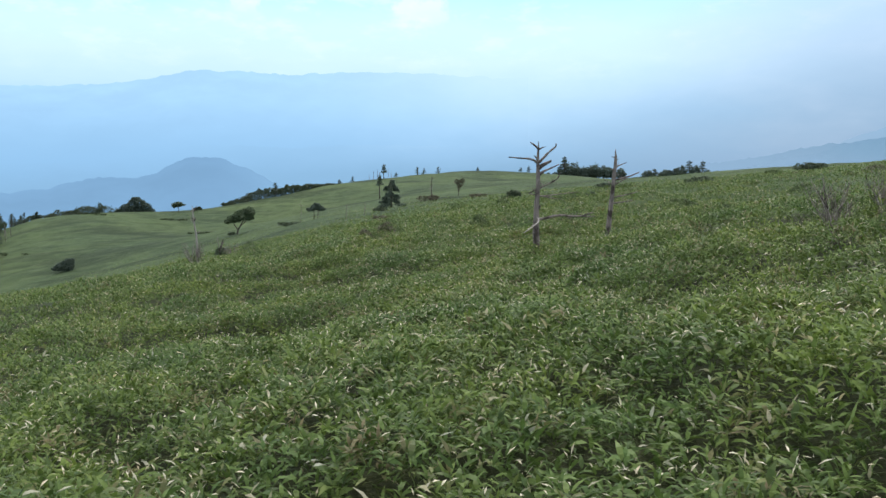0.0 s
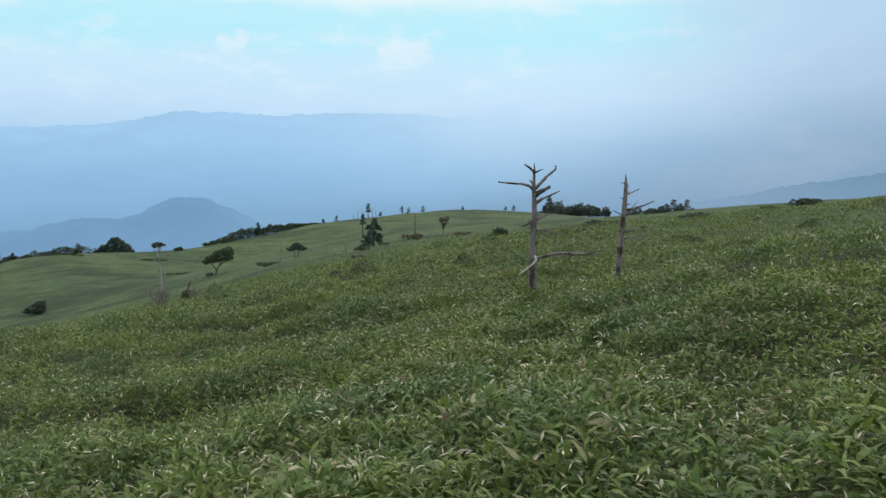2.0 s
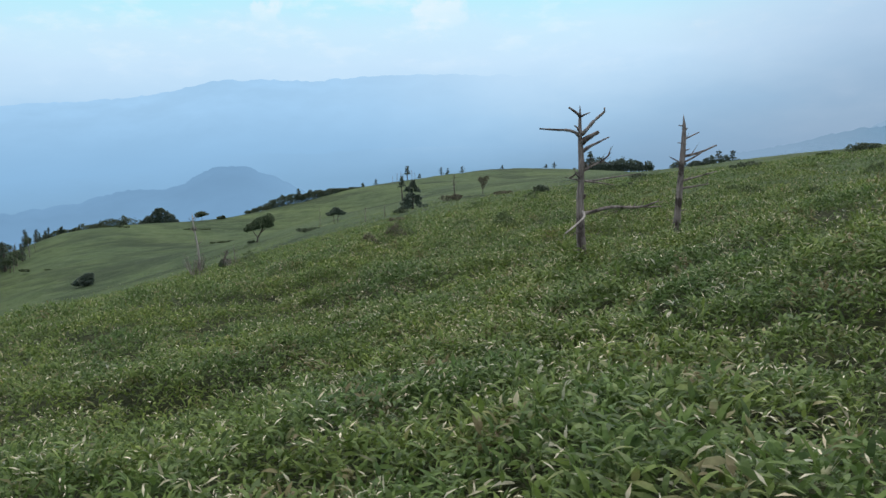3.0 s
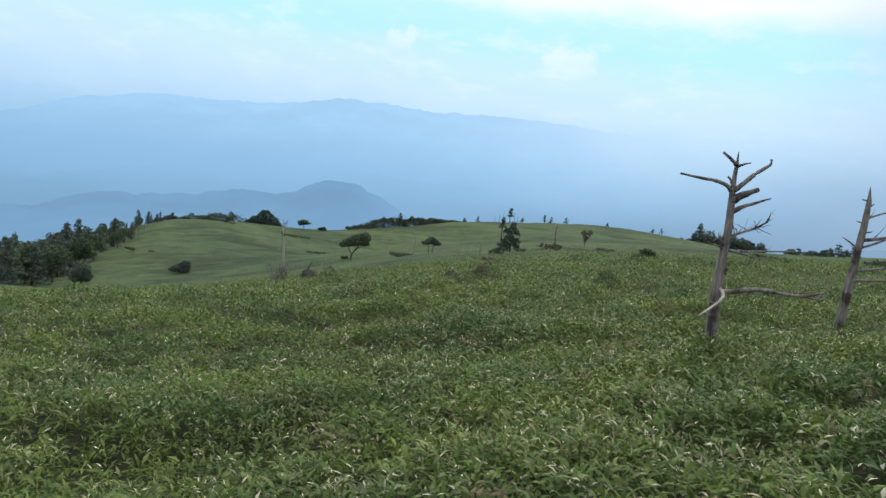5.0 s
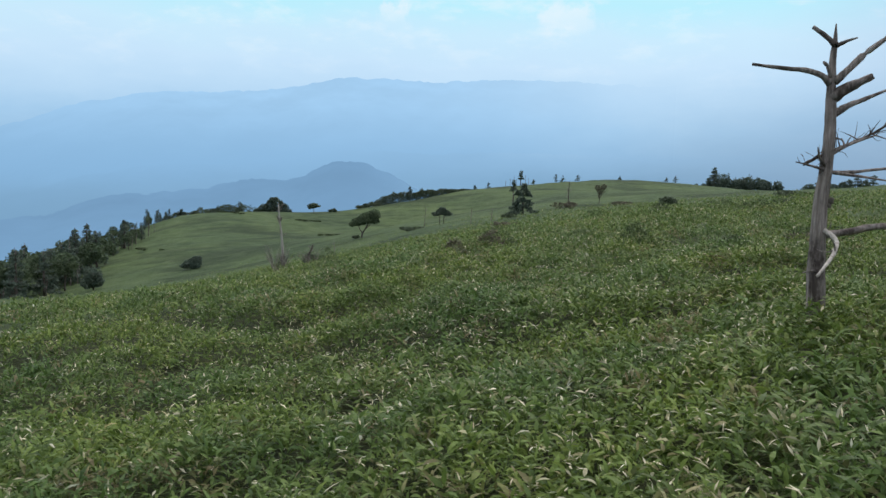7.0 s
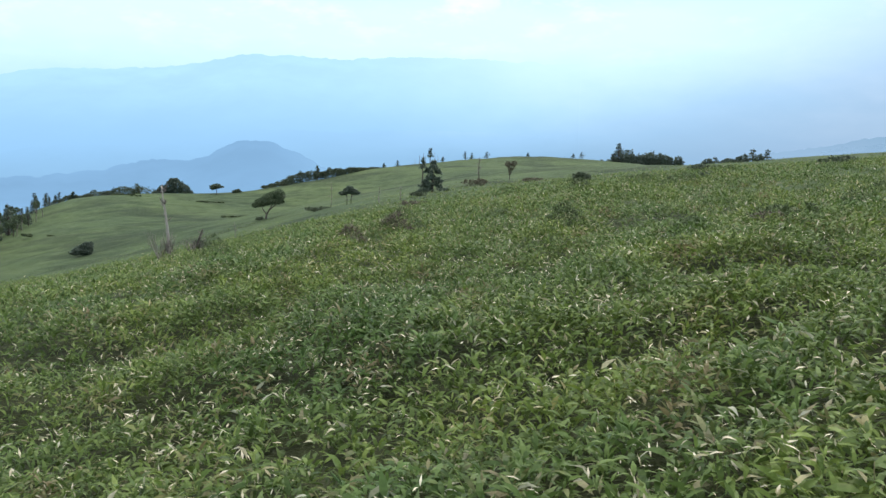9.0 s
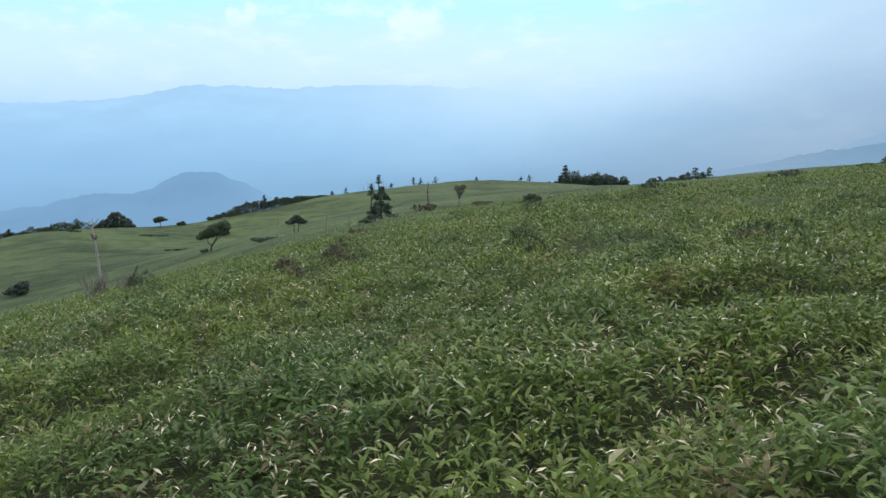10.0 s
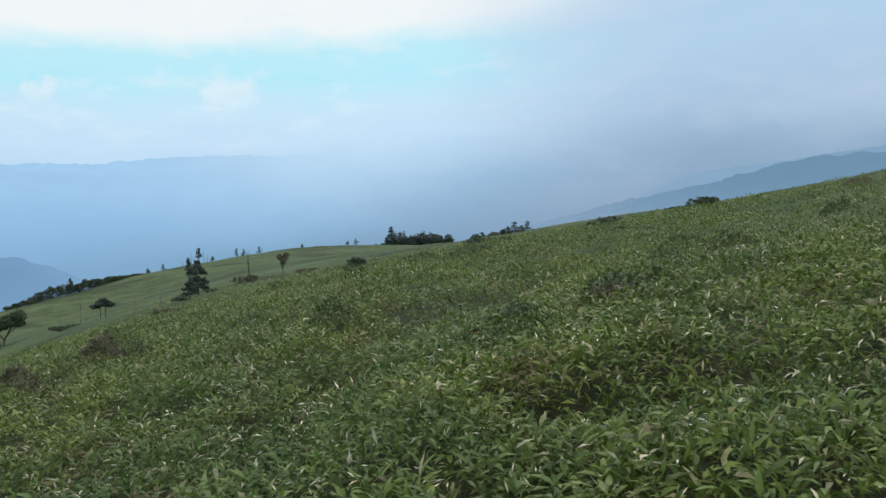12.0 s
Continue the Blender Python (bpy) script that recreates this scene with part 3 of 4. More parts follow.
def dead_trees():
    # the tall one with many broken limbs
    U, foot, lean = 0.00215, (282, 1080), 0.0874
    x, y = 1.885, 15.97
    top = float(canopy(x, y)) - 0.07
    a = thing("dead_tree", x, y, "bleached grey dead tree with broken bare limbs among bamboo", "dead tree", "dead trees on the slope", top, 8)
    a.matrix_world = pose(x, y, top, 0.8, 0, 8)
    trunk = [(272, 1340), (280, 1200), (282, 1080), (285, 900), (298, 780), (312, 640), (327, 540), (340, 420), (346, 330), (352, 250), (363, 150), (371, 100), (373, 48)]
    rad = [44, 38, 33, 30, 26, 23.5, 21, 19.5, 17.5, 14.5, 11, 7.5, 2]
    P = [((u - foot[0]) * U - (foot[1] - v) * U * lean, 0.02 * math.sin(v / 90), (foot[1] - v) * U) for u, v in trunk]
    trunk_a = part("trunk", mesh_from("trunk", *tube(P, [r * U for r in rad], 16, 3, 0.09), M_DEAD, True), a)
    crown = (
        ([(366, 118), (345, 95), (298, 58)], 11, 7, -0.03, 0), ([(372, 122), (400, 108), (431, 98)], 8, 3, 0.05, 0),
        ([(345, 250), (318, 224), (260, 208), (180, 205), (72, 195)], 12, 5, 0.08, 0), ([(350, 228), (335, 195), (315, 182)], 8, 5, 0.06, 0),
        ([(362, 246), (412, 194), (466, 140), (526, 98), (522, 72)], 14, 6, 0.1, 0), ([(350, 300), (392, 268), (428, 248), (466, 228)], 23, 10, 0.12, 0),
    )
    middle = (
        ([(352, 356), (412, 322), (476, 298), (566, 262)], 15, 4, -0.1, 0), ([(250, 528), (300, 500), (350, 476), (420, 446), (480, 418), (530, 385)], 5.5, 4, 0.05, 16), ([(330, 505), (372, 468), (430, 440), (470, 425)], 7, 2, 0.14, 8),
        ([(330, 560), (300, 540), (250, 530), (198, 520)], 6, 2, 0.15, 3), ([(335, 545), (285, 505), (262, 470)], 7, 2, 0.2, 3),
        ([(340, 552), (400, 552), (480, 540), (650, 520), (720, 516)], 8, 2, 0.1, 2), ([(340, 550), (430, 565), (520, 580)], 7, 2, 0.18, 1),
    )
    lower = (
        ([(310, 772), (400, 756), (480, 734), (560, 733), (650, 742), (740, 736), (800, 714), (830, 704)], 14, 5, 0.12, 9), ([(720, 738), (780, 746), (850, 738)], 8, 3, 0.12, 2),
        ([(335, 440), (375, 435), (372, 470)], 5, 3, 0.1, 0), ([(315, 930), (262, 888), (206, 896)], 6, 2, 0.18, 4),
    )
    for n, (pts, r0, r1, dep, tw) in enumerate((*crown, *middle, *lower)):
        limb(a, "branch", pts, r0, r1, U, foot, lean, 20 + n, dep, tw)
    limb(a, "barkless_branch", [(318, 752), (268, 772), (158, 796), (16, 834)], 9, 4, U, foot, lean, 61, 1.4, 3, M_PALE, "pale barkless branch hanging over the bamboo")
    for n, (u, v) in enumerate(((346, 345), (322, 600), (300, 835), (338, 655))):
        limb(trunk_a, "knot", [(u - 8, v + 16), (u, v), (u + 6, v - 16)], 14, 8, U, foot, lean, 70 + n, 0.02, 0, M_BARK, "dark knot in the trunk")
    # its slimmer neighbour
    U, foot, lean = 0.0039, (685, 660), -0.015
    x, y = 3.53, 17.1
    top = float(canopy(x, y)) - 0.02
    b = thing("dead_tree", x, y, "slim grey dead tree with a spiked top, leaning slightly", "dead tree", "dead trees on the slope", top, 2)
    trunk = [(668, 800), (678, 720), (685, 660), (693, 560), (703, 440), (710, 350), (714, 280), (715, 235), (713, 193)]
    rad = [17, 15.5, 14, 13, 12, 11, 9.5, 7, 1]
    P = [((u - foot[0]) * U - (foot[1] - v) * U * lean, 0.01 * math.sin(v / 60), (foot[1] - v) * U) for u, v in trunk]
    part("trunk", mesh_from("trunk", *tube(P, [r * U for r in rad], 14, 5, 0.1), M_DEAD, True), b)
    long_limbs = (
        ([(716, 292), (750, 275), (774, 264)], 4, 1.5, 0.05, 1), ([(712, 360), (780, 346), (843, 319)], 6.5, 3, 0.05, 1), ([(712, 385), (745, 368), (778, 348)], 4, 3, 0.08, 0),
        ([(706, 458), (780, 440), (843, 424)], 5, 2, 0.05, 1), ([(704, 488), (760, 482), (826, 474)], 5.5, 2, -0.1, 1), ([(706, 390), (680, 372), (648, 359)], 4, 1.2, 0.1, 1),
    )
    stubs = (
        ([(714, 238), (702, 236), (692, 234)], 3, 1.5, 0.02, 0), ([(712, 308), (698, 305), (688, 303)], 3, 1.5, 0.02, 0), ([(712, 258), (722, 252), (728, 245)], 4, 1.5, 0.04, 0),
        ([(710, 336), (726, 334), (736, 330)], 3.5, 1.5, 0.04, 0), ([(694, 580), (710, 577), (722, 575)], 3, 1.5, 0.02, 0), ([(706, 400), (690, 404), (672, 402)], 3, 1, 0.1, 1),
    )
    for n, (pts, r0, r1, dep, tw) in enumerate((*long_limbs, *stubs)):
        limb(b, "branch", pts, r0, r1, U, foot, lean, 120 + n, dep, tw)


dead_trees()


def snag(x, y, h, r, label, seed, limbs=6, lean=0.0, turn=0.0, group="bare snags", mat=None, reach=1.0):
    """A bare broken trunk with short stubs."""
    rng = np.random.default_rng(seed)
    ob = thing("snag", x, y, label, "snag", group, turn=turn)
    P = [(lean * t * h + 0.02 * h * math.sin(5 * t + seed), 0.015 * h * math.cos(4 * t + seed), -0.2 + t * (h + 0.2)) for t in np.linspace(0, 1, 7)]
    part("trunk", mesh_from("trunk", *tube(P, np.linspace(r, r * 0.35, 7), 8, seed), mat or M_DEAD, True), ob)
    for n in range(limbs):
        t = rng.uniform(0.35, 0.98)
        s = np.array([np.interp(t, np.linspace(0, 1, 7), np.array(P)[:, c]) for c in range(3)])
        g = rng.uniform(0, 6.28)
        d = np.array([math.cos(g), math.sin(g), rng.uniform(0.0, 0.7)]) * rng.uniform(0.08, 0.22) * h * reach
        part("branch", mesh_from("branch", *tube([s, s + d * 0.5, s + d + (0, 0, 0.03 * h)], [r * 0.4, r * 0.28, r * 0.12], 5, seed + n), M_DEAD, True), ob)
    return ob


def spike(a, b, r):
    """A thin bough that tapers to a point."""
    a, b = np.array(a, float), np.array(b, float)
    out = np.array([-(b - a)[1], (b - a)[0], 0.0])
    out = out / (np.linalg.norm(out) + 1e-9) * r
    return np.array([a + out, a - out, a + (0, 0, 1.4 * r), b]), np.array([(0, 1, 3), (1, 2, 3), (2, 0, 3), (0, 2, 1)])


def conifer(x, y, h, w, label, seed, group="", leaf=0.16, count=1500, bare=0.1, ragged=0.35, mat=None, name="conifer", plate=0.2):
    """A small fir: tiers of flat boughs round a straight trunk, uneven outline."""
    rng = np.random.default_rng(seed)
    ob = thing(name, x, y, label, name.replace("_", " ") if name != "conifer" else "conifer", group, turn=rng.uniform(0, 360))
    part("trunk", mesh_from("trunk", *tube([(0, 0, -0.2), (0.01 * h, 0, h * 0.5), (0, 0, h)], [h * 0.035, h * 0.022, h * 0.006], 7, seed), M_BARK, True), ob)
    tiers = max(9, int(h * 1.5))
    C, limbs = [], []
    for j in range(tiers):
        t = bare + (1 - bare) * (j + rng.uniform(-0.3, 0.3)) / tiers
        for _ in range(rng.integers(4, 7)):
            g = rng.uniform(0, 6.28)
            ln = w / 2 * (1.02 - t) ** 0.75 * rng.uniform(1 - ragged, 1 + ragged * 0.6) + 0.04 * h
            m = max(6, int(count / tiers / 5 * (0.35 + 1.1 * (1 - t))))
            s = rng.uniform(0.15, 1, m) ** 0.7
            droop = rng.uniform(-0.10, 0.22)
            side = rng.normal(0, 0.16, m) * ln * (1.1 - s * 0.6)
            C.append(np.stack([math.cos(g) * s * ln - math.sin(g) * side, math.sin(g) * s * ln + math.cos(g) * side,
                               t * h + droop * s * ln - 0.12 * ln * s * s + rng.normal(0, plate / tiers * h, m)], -1))
            limbs.append(spike((0, 0, t * h), (math.cos(g) * ln * 0.85, math.sin(g) * ln * 0.85, t * h + droop * ln * 0.7), h * 0.009))
    tagged(part("boughs", mesh_from("boughs", *join(limbs), M_BARK), ob), kind="stuff")
    part("crown", mesh_from("crown", *leaf_cloud(np.concatenate(C), leaf, rng, 1.9, 0.45), mat or M_NEEDLE), ob)
    return ob


def bushy(name, x, y, lobes, leaf, count, label, category, seed, mat, stems=(), group="", turn=0.0):
    """A shrub or round tree: leaves gathered in several uneven lobes (x, y, z, rx, ry, rz) on crooked stems."""
    rng = np.random.default_rng(seed)
    ob = thing(name, x, y, label, category, group, turn=turn)
    for n, (pts, r0, r1) in enumerate(stems):
        part("stem" if len(stems) > 1 else "trunk", mesh_from("stem", *tube(pts, np.linspace(r0, r1, len(pts)), 7, seed + n), M_BARK, True), ob)
    vol = np.array([l[3] * l[4] * l[5] for l in lobes]) ** 0.67
    C = []
    for l, v in zip(lobes, vol / vol.sum()):
        m = int(count * v)
        d = rng.normal(0, 1, (m, 3))
        d /= np.linalg.norm(d, axis=1, keepdims=True)
        lump = 0.72 + 0.5 * vnoise(d[:, 0] * 2.3 + 9, d[:, 1] * 2.3 + d[:, 2] * 1.7 + 9, seed)
        rad = rng.uniform(0.45, 1.05, (m, 1)) ** 0.6 * lump[:, None]
        c = d * rad * np.array(l[3:6]) + np.array(l[:3])
        C.append(c)
    C = np.concatenate(C)
    C = C[C[:, 2] > -0.1]
    part("crown" if stems else "foliage", mesh_from("crown", *leaf_cloud(C, leaf, rng, 1.8, 0.2), mat), ob)
    return ob


def lone_trees():
    # dark fir in the middle of the slope, and a thin ragged one close by it
    conifer(-6.25, 96.75, 3.35, 3.0, "dark green bushy fir standing alone on the slope", 14, leaf=0.1, count=7000, bare=0.08, ragged=0.35, plate=0.24)
    conifer(-12.0, 152.0, 4.3, 1.7, "thin ragged dark fir with a bare stem", 6, leaf=0.15, count=700, bare=0.6, ragged=0.8)
    # flat-topped little pine on two stems
    bushy("pine", -17.4, 109.3, [(-0.65, 0, 1.2, 0.62, 0.5, 0.24), (0.15, 0, 1.5, 0.85, 0.6, 0.34), (0.8, 0.1, 1.28, 0.6, 0.45, 0.24), (0.15, 0, 1.85, 0.45, 0.4, 0.26)], 0.11, 2000,
          "small flat-topped pine on two bare stems", "pine", 8, M_NEEDLE,
          [([(-0.25, 0, -0.2), (-0.2, 0, 0.6), (-0.35, 0, 1.3)], 0.06, 0.03), ([(0.25, 0, -0.2), (0.3, 0, 0.7), (0.4, 0, 1.5)], 0.06, 0.03), ([(0.3, 0, 0.7), (0.6, 0, 1.1), (0.95, 0, 1.3)], 0.03, 0.02)])
    # wind-bent round tree
    bushy("tree", -32.6, 127.0, [(0.7, 0, 3.0, 1.6, 1.4, 1.05), (-0.7, 0.1, 2.45, 1.25, 1.1, 0.75), (1.7, 0, 3.55, 1.15, 1.0, 0.85), (-1.6, 0, 2.0, 0.7, 0.7, 0.45), (1.9, 0, 2.6, 0.7, 0.7, 0.5)], 0.13, 4200,
          "wind-bent green tree with a slanting rounded crown", "tree", 9, M_BROAD,
          [([(-0.2, 0, -0.3), (-0.1, 0, 0.6), (0.35, 0, 1.3), (0.9, 0, 2.3)], 0.16, 0.07), ([(-0.05, 0, 0.7), (-0.5, 0, 1.3), (-0.8, 0, 1.9)], 0.09, 0.04), ([(0.35, 0, 1.3), (1.2, 0.1, 2.0), (1.8, 0, 2.8)], 0.07, 0.03)])
    # sapling that flares upwards
    bushy("sapling", 2.2, 109.2, [(0.1, 0, 1.75, 0.55, 0.5, 0.5), (-0.3, 0, 2.0, 0.4, 0.35, 0.35), (0.45, 0, 2.1, 0.4, 0.35, 0.35), (0, 0, 1.2, 0.3, 0.3, 0.4)], 0.1, 620,
          "brownish twiggy sapling flaring towards its top", "sapling", 10, M_BROWN, [([(-0.1, 0, -0.2), (-0.05, 0, 0.7), (0.1, 0, 1.9)], 0.06, 0.02), ([(-0.05, 0, 0.6), (-0.25, 0, 1.3), (-0.4, 0, 2.1)], 0.03, 0.015)])
    # bent bushy fir low in the hollow
    bushy("conifer_bush", -61.5, 128.7, [(0.2, 0, 0.9, 1.5, 1.2, 0.8), (0.9, 0, 1.6, 0.9, 0.8, 0.6), (-0.9, 0, 0.6, 0.9, 0.8, 0.5)], 0.2, 1700, "dark squat conifer bush in the grassy hollow", "conifer bush", 11, M_NEEDLE)
    bushy("conifer_bush", -72.5, 119.0, [(0.0, 0, 2.0, 1.4, 1.2, 1.4), (-0.7, 0, 0.9, 1.3, 1.0, 0.9), (0.9, 0, 1.2, 0.9, 0.8, 0.9)], 0.17, 2400, "dark conifer bush with pale bare lower branches", "conifer bush", 12, M_NEEDLE,
          [([(0, 0, -0.3), (0.2, 0, 1.2), (0.1, 0, 2.6)], 0.12, 0.04), ([(0.1, 0, 0.2), (0.9, 0.2, 0.8), (1.5, 0, 1.7)], 0.06, 0.02), ([(0, 0, 0.2), (-0.8, -0.2, 0.9), (-1.4, 0, 1.3)], 0.06, 0.02)])


lone_trees()


def snags():
    snag(-15.0, 48.5, 3.4, 0.085, "weathered grey dead trunk in a brown thicket", 31, 18, -0.04, mat=M_PALE, reach=0.4)
    snag(-14.0, 48.9, 1.2, 0.09, "short forked dead stem leaning over", 32, 4, 0.45, mat=M_BARK)
    snag(-1.5, 104.4, 3.1, 0.085, "thin dead stem with stubs above brown scrub", 33, 9, 0.02, mat=M_BARK)
    snag(-10.4, 86.0, 1.6, 0.04, "thin grey dead stem in the grass", 34, 4)
    snag(-8.4, 86.0, 1.3, 0.05, "short grey dead stump in the grass", 35, 2)
    snag(-18.5, 104.0, 3.0, 0.035, "thin pale dead stem by the flat pine", 36, 5)
    snag(-26.0, 92.0, 1.6, 0.04, "thin bare grey stem in the grass", 37, 4)


snags()


def tuft(x, y, w, h, label, mat, rng):
    """A low dome of lance leaves that rises out of the bamboo."""
    ob = thing("shrub", x, y, label, "shrub", "low shrubs on the slope", float(canopy(x, y)))
    n = int(150 * w + 40)
    g, r = rng.uniform(0, 6.28, n), np.sqrt(rng.uniform(0, 1, n))
    px, py = 0.55 * w * r * np.cos(g), 0.42 * w * r * np.sin(g)
    pz = 1.35 * h * (1 - r * r) * (0.6 + 0.5 * vnoise(px / 0.2, py / 0.2, int(w * 100))) - 0.06 + tops(x + px, y + py) - canopy(x, y)
    V, T = bamboo_leaves(px, py, pz, np.full(n, 0.9), 6, rng, True, 1.0, 1.0, 38)
    part("foliage", mesh_from("foliage", V, T, mat), ob)
    for _ in range(4):
        a, b = rng.uniform(-0.3, 0.3) * w, rng.uniform(-0.2, 0.2) * w
        part("stem", mesh_from("stem", *tube([(0, 0, -0.3), (a * 0.6, b * 0.6, -0.1), (a, b, h * 0.6)], [0.006, 0.005, 0.002], 5, 1), M_CANE, True), ob)
    return ob


def scrub():
    def clump(x, y, w, h, label, mat, seed, leaf=0.08, count=700, name="shrub"):
        rng = np.random.default_rng(seed)
        if y < 45:
            return tuft(x, y, w, h, label, mat, rng)
        lobes = [(rng.uniform(-0.35, 0.35) * w, rng.uniform(-0.2, 0.2) * w, h * rng.uniform(0.35, 0.55), w * rng.uniform(0.22, 0.36), w * rng.uniform(0.2, 0.3), h * rng.uniform(0.35, 0.5)) for _ in range(4)]
        stems = [([(0, 0, -0.1), (g[0] * 0.5, g[1] * 0.5, h * 0.3), (g[0], g[1], h * 0.7)], 0.012 + 0.01 * h, 0.006) for g in lobes[:3]]
        return bushy(name, x, y, lobes, leaf, count, label, "shrub", seed, mat, stems, "low shrubs on the slope")

    clump(5.48, 63.1, 1.15, 0.65, "dark rounded low shrub in the bamboo", M_SHRUB, 41, 0.09, 700)
    clump(1.18, 26.25, 0.7, 0.26, "low dark shrub among the bamboo", M_TUFT, 42, 0.045, 700)
    clump(7.9, 22.1, 0.75, 0.34, "low dark shrub among the bamboo", M_TUFT, 43, 0.05, 800)
    clump(9.3, 30.2, 0.95, 0.3, "broad dark tuft of shrub in the bamboo", M_TUFT, 44, 0.06, 800)
    clump(-9.6, 39.5, 0.9, 0.5, "small dark shrub at the edge of the hollow", M_TUFT, 45, 0.06, 600)
    clump(-2.6, 26.85, 0.6, 0.26, "tuft of grey-brown dry stalks in the bamboo", M_BROWN, 47, 0.05, 500)
    clump(-1.9, 29.9, 1.1, 0.3, "dark green tuft among the bamboo", M_TUFT, 48, 0.06, 700)
    clump(-13.6, 48.9, 0.7, 0.7, "dark leafy shrub beside a dead trunk", M_SHRUB, 50, 0.07, 500)
    clump(-1.9, 100.0, 2.4, 0.9, "reddish-brown scrub on the slope", M_BROWN, 51, 0.11, 700)
    clump(-19.5, 103.0, 4.0, 0.55, "dark flat mat of scrub on the slope", M_SHRUB, 52, 0.13, 900)
    for n, (x, y, w, h) in enumerate(((-2.0, 29.1, 0.7, 0.22), (9.2, 29.7, 0.6, 0.16), (3.6, 23.3, 0.4, 0.1))):
        clump(x, y, w, h, "brown dry tuft among the bamboo", M_BROWN, 530 + n)
    for n, (x, y, w, h) in enumerate(((3.8, 23.6, 0.8, 0.16), (4.35, 23.6, 0.6, 0.18), (2.64, 23.0, 0.9, 0.12), (4.4, 24.9, 0.7, 0.16), (3.07, 40.6, 0.9, 0.3))):
        clump(x, y, w, h, "dark green tuft among the bamboo", M_TUFT, 540 + n)
    clump(17.0, 53.0, 1.5, 0.6, "dark low shrub near the crest", M_SHRUB, 55, 0.09, 600)
    clump(30.0, 66.7, 2.1, 0.75, "dark wind-cut shrub on the crest", M_SHRUB, 56, 0.09, 900)
    clump(32.2, 68.5, 1.2, 0.55, "dark low shrub on the crest", M_SHRUB, 57, 0.08, 500)
    clump(-34.0, 128.0, 1.2, 0.6, "small dark shrub in the hollow", M_SHRUB, 58, 0.12, 300)
    clump(-6.5, 87.0, 1.8, 0.5, "low scrub on the slope", M_SHRUB, 59, 0.1, 400)
    clump(3.9, 92.0, 2.2, 0.5, "low brownish scrub on the slope", M_BROWN, 60, 0.1, 400)
    clump(9.0, 46.0, 1.4, 0.45, "low dark scrub in the bamboo", M_SHRUB, 61, 0.08, 500)
    clump(12.0, 60.0, 1.6, 0.5, "low dark scrub in the bamboo", M_SHRUB, 62, 0.09, 450)
    # dark tufts that stand out of the bamboo over the wide slope
    rng = np.random.default_rng(19)
    spots = []
    while len(spots) < 24:
        x, y = rng.uniform(-10, 26), rng.uniform(29, 62)
        if x > -2 - (y - 20) * 0.22 and x < 2 + y * 0.5 and all((x - a) ** 2 + (y - b) ** 2 > 9 for a, b in spots):
            spots.append((x, y))
    for n, (x, y) in enumerate(spots):
        w = rng.uniform(0.5, 1.0) * (1 + y / 60)
        clump(x, y, w, rng.uniform(0.18, 0.34), "brown dry tuft among the bamboo" if n % 6 == 5 else "dark green tuft among the bamboo", M_BROWN if n % 6 == 5 else M_TUFT, 700 + n, 0.05 + y * 0.0006, 420)


scrub()


def bare_shrub(x, y, h, w, seed, label, stems=22):
    """A leafless shrub: crooked pale stems fanning from one root, with fine twigs."""
    rng = np.random.default_rng(seed)
    ob = thing("bare_shrub", x, y, label, "shrub", "leafless shrubs", float(canopy(x, y)) - 0.25)
    k = h / 0.95
    for n in range(stems):
        g, s = rng.uniform(0, 6.28), rng.uniform(0.08, 0.52)
        e = np.array([math.cos(g) * s * w, math.sin(g) * s * w * 0.6, h * rng.uniform(0.5, 1.0)])
        P = [np.array([0, 0, -0.2]) + rng.normal(0, 0.05, 3), e * (0.45, 0.45, 0.4) + rng.normal(0, 0.04, 3), e * (0.8, 0.8, 0.72) + rng.normal(0, 0.04, 3), e]
        r = k * rng.uniform(0.55, 1.1)
        stem = part("stem", mesh_from("stem", *tube(P, [0.013 * r, 0.010 * r, 0.007 * r, 0.002 * r], 5, seed + n), M_PALE if n % 4 == 0 else M_DEAD, True), ob)
        for _ in range(6):
            q = P[1] + (P[3] - P[1]) * rng.uniform(0, 0.9)
            d = rng.normal(0, 0.08, 3) + np.array([math.cos(g) * 0.05, 0, 0.12])
            part("twig", mesh_from("twig", *tube([q, q + d * 0.6, q + d * 1.2 + rng.normal(0, 0.015, 3)], [0.004, 0.003, 0.0012], 4, seed), M_DEAD, True), stem)


bare_shrub(6.15, 12.55, 0.95, 0.95, 3, "grey leafless shrub with crooked stems in the bamboo")
bare_shrub(-14.75, 48.2, 1.2, 1.3, 8, "brown leafless thicket round a dead trunk")
bare_shrub(-15.3, 48.3, 1.35, 1.7, 5, "brown leafless thicket round a dead trunk")
bare_shrub(-11.1, 41.7, 0.9, 1.2, 6, "grey leafless shrub at the edge of the hollow")
bare_shrub(7.35, 13.2, 0.9, 0.9, 4, "grey leafless shrub with crooked stems in the bamboo")


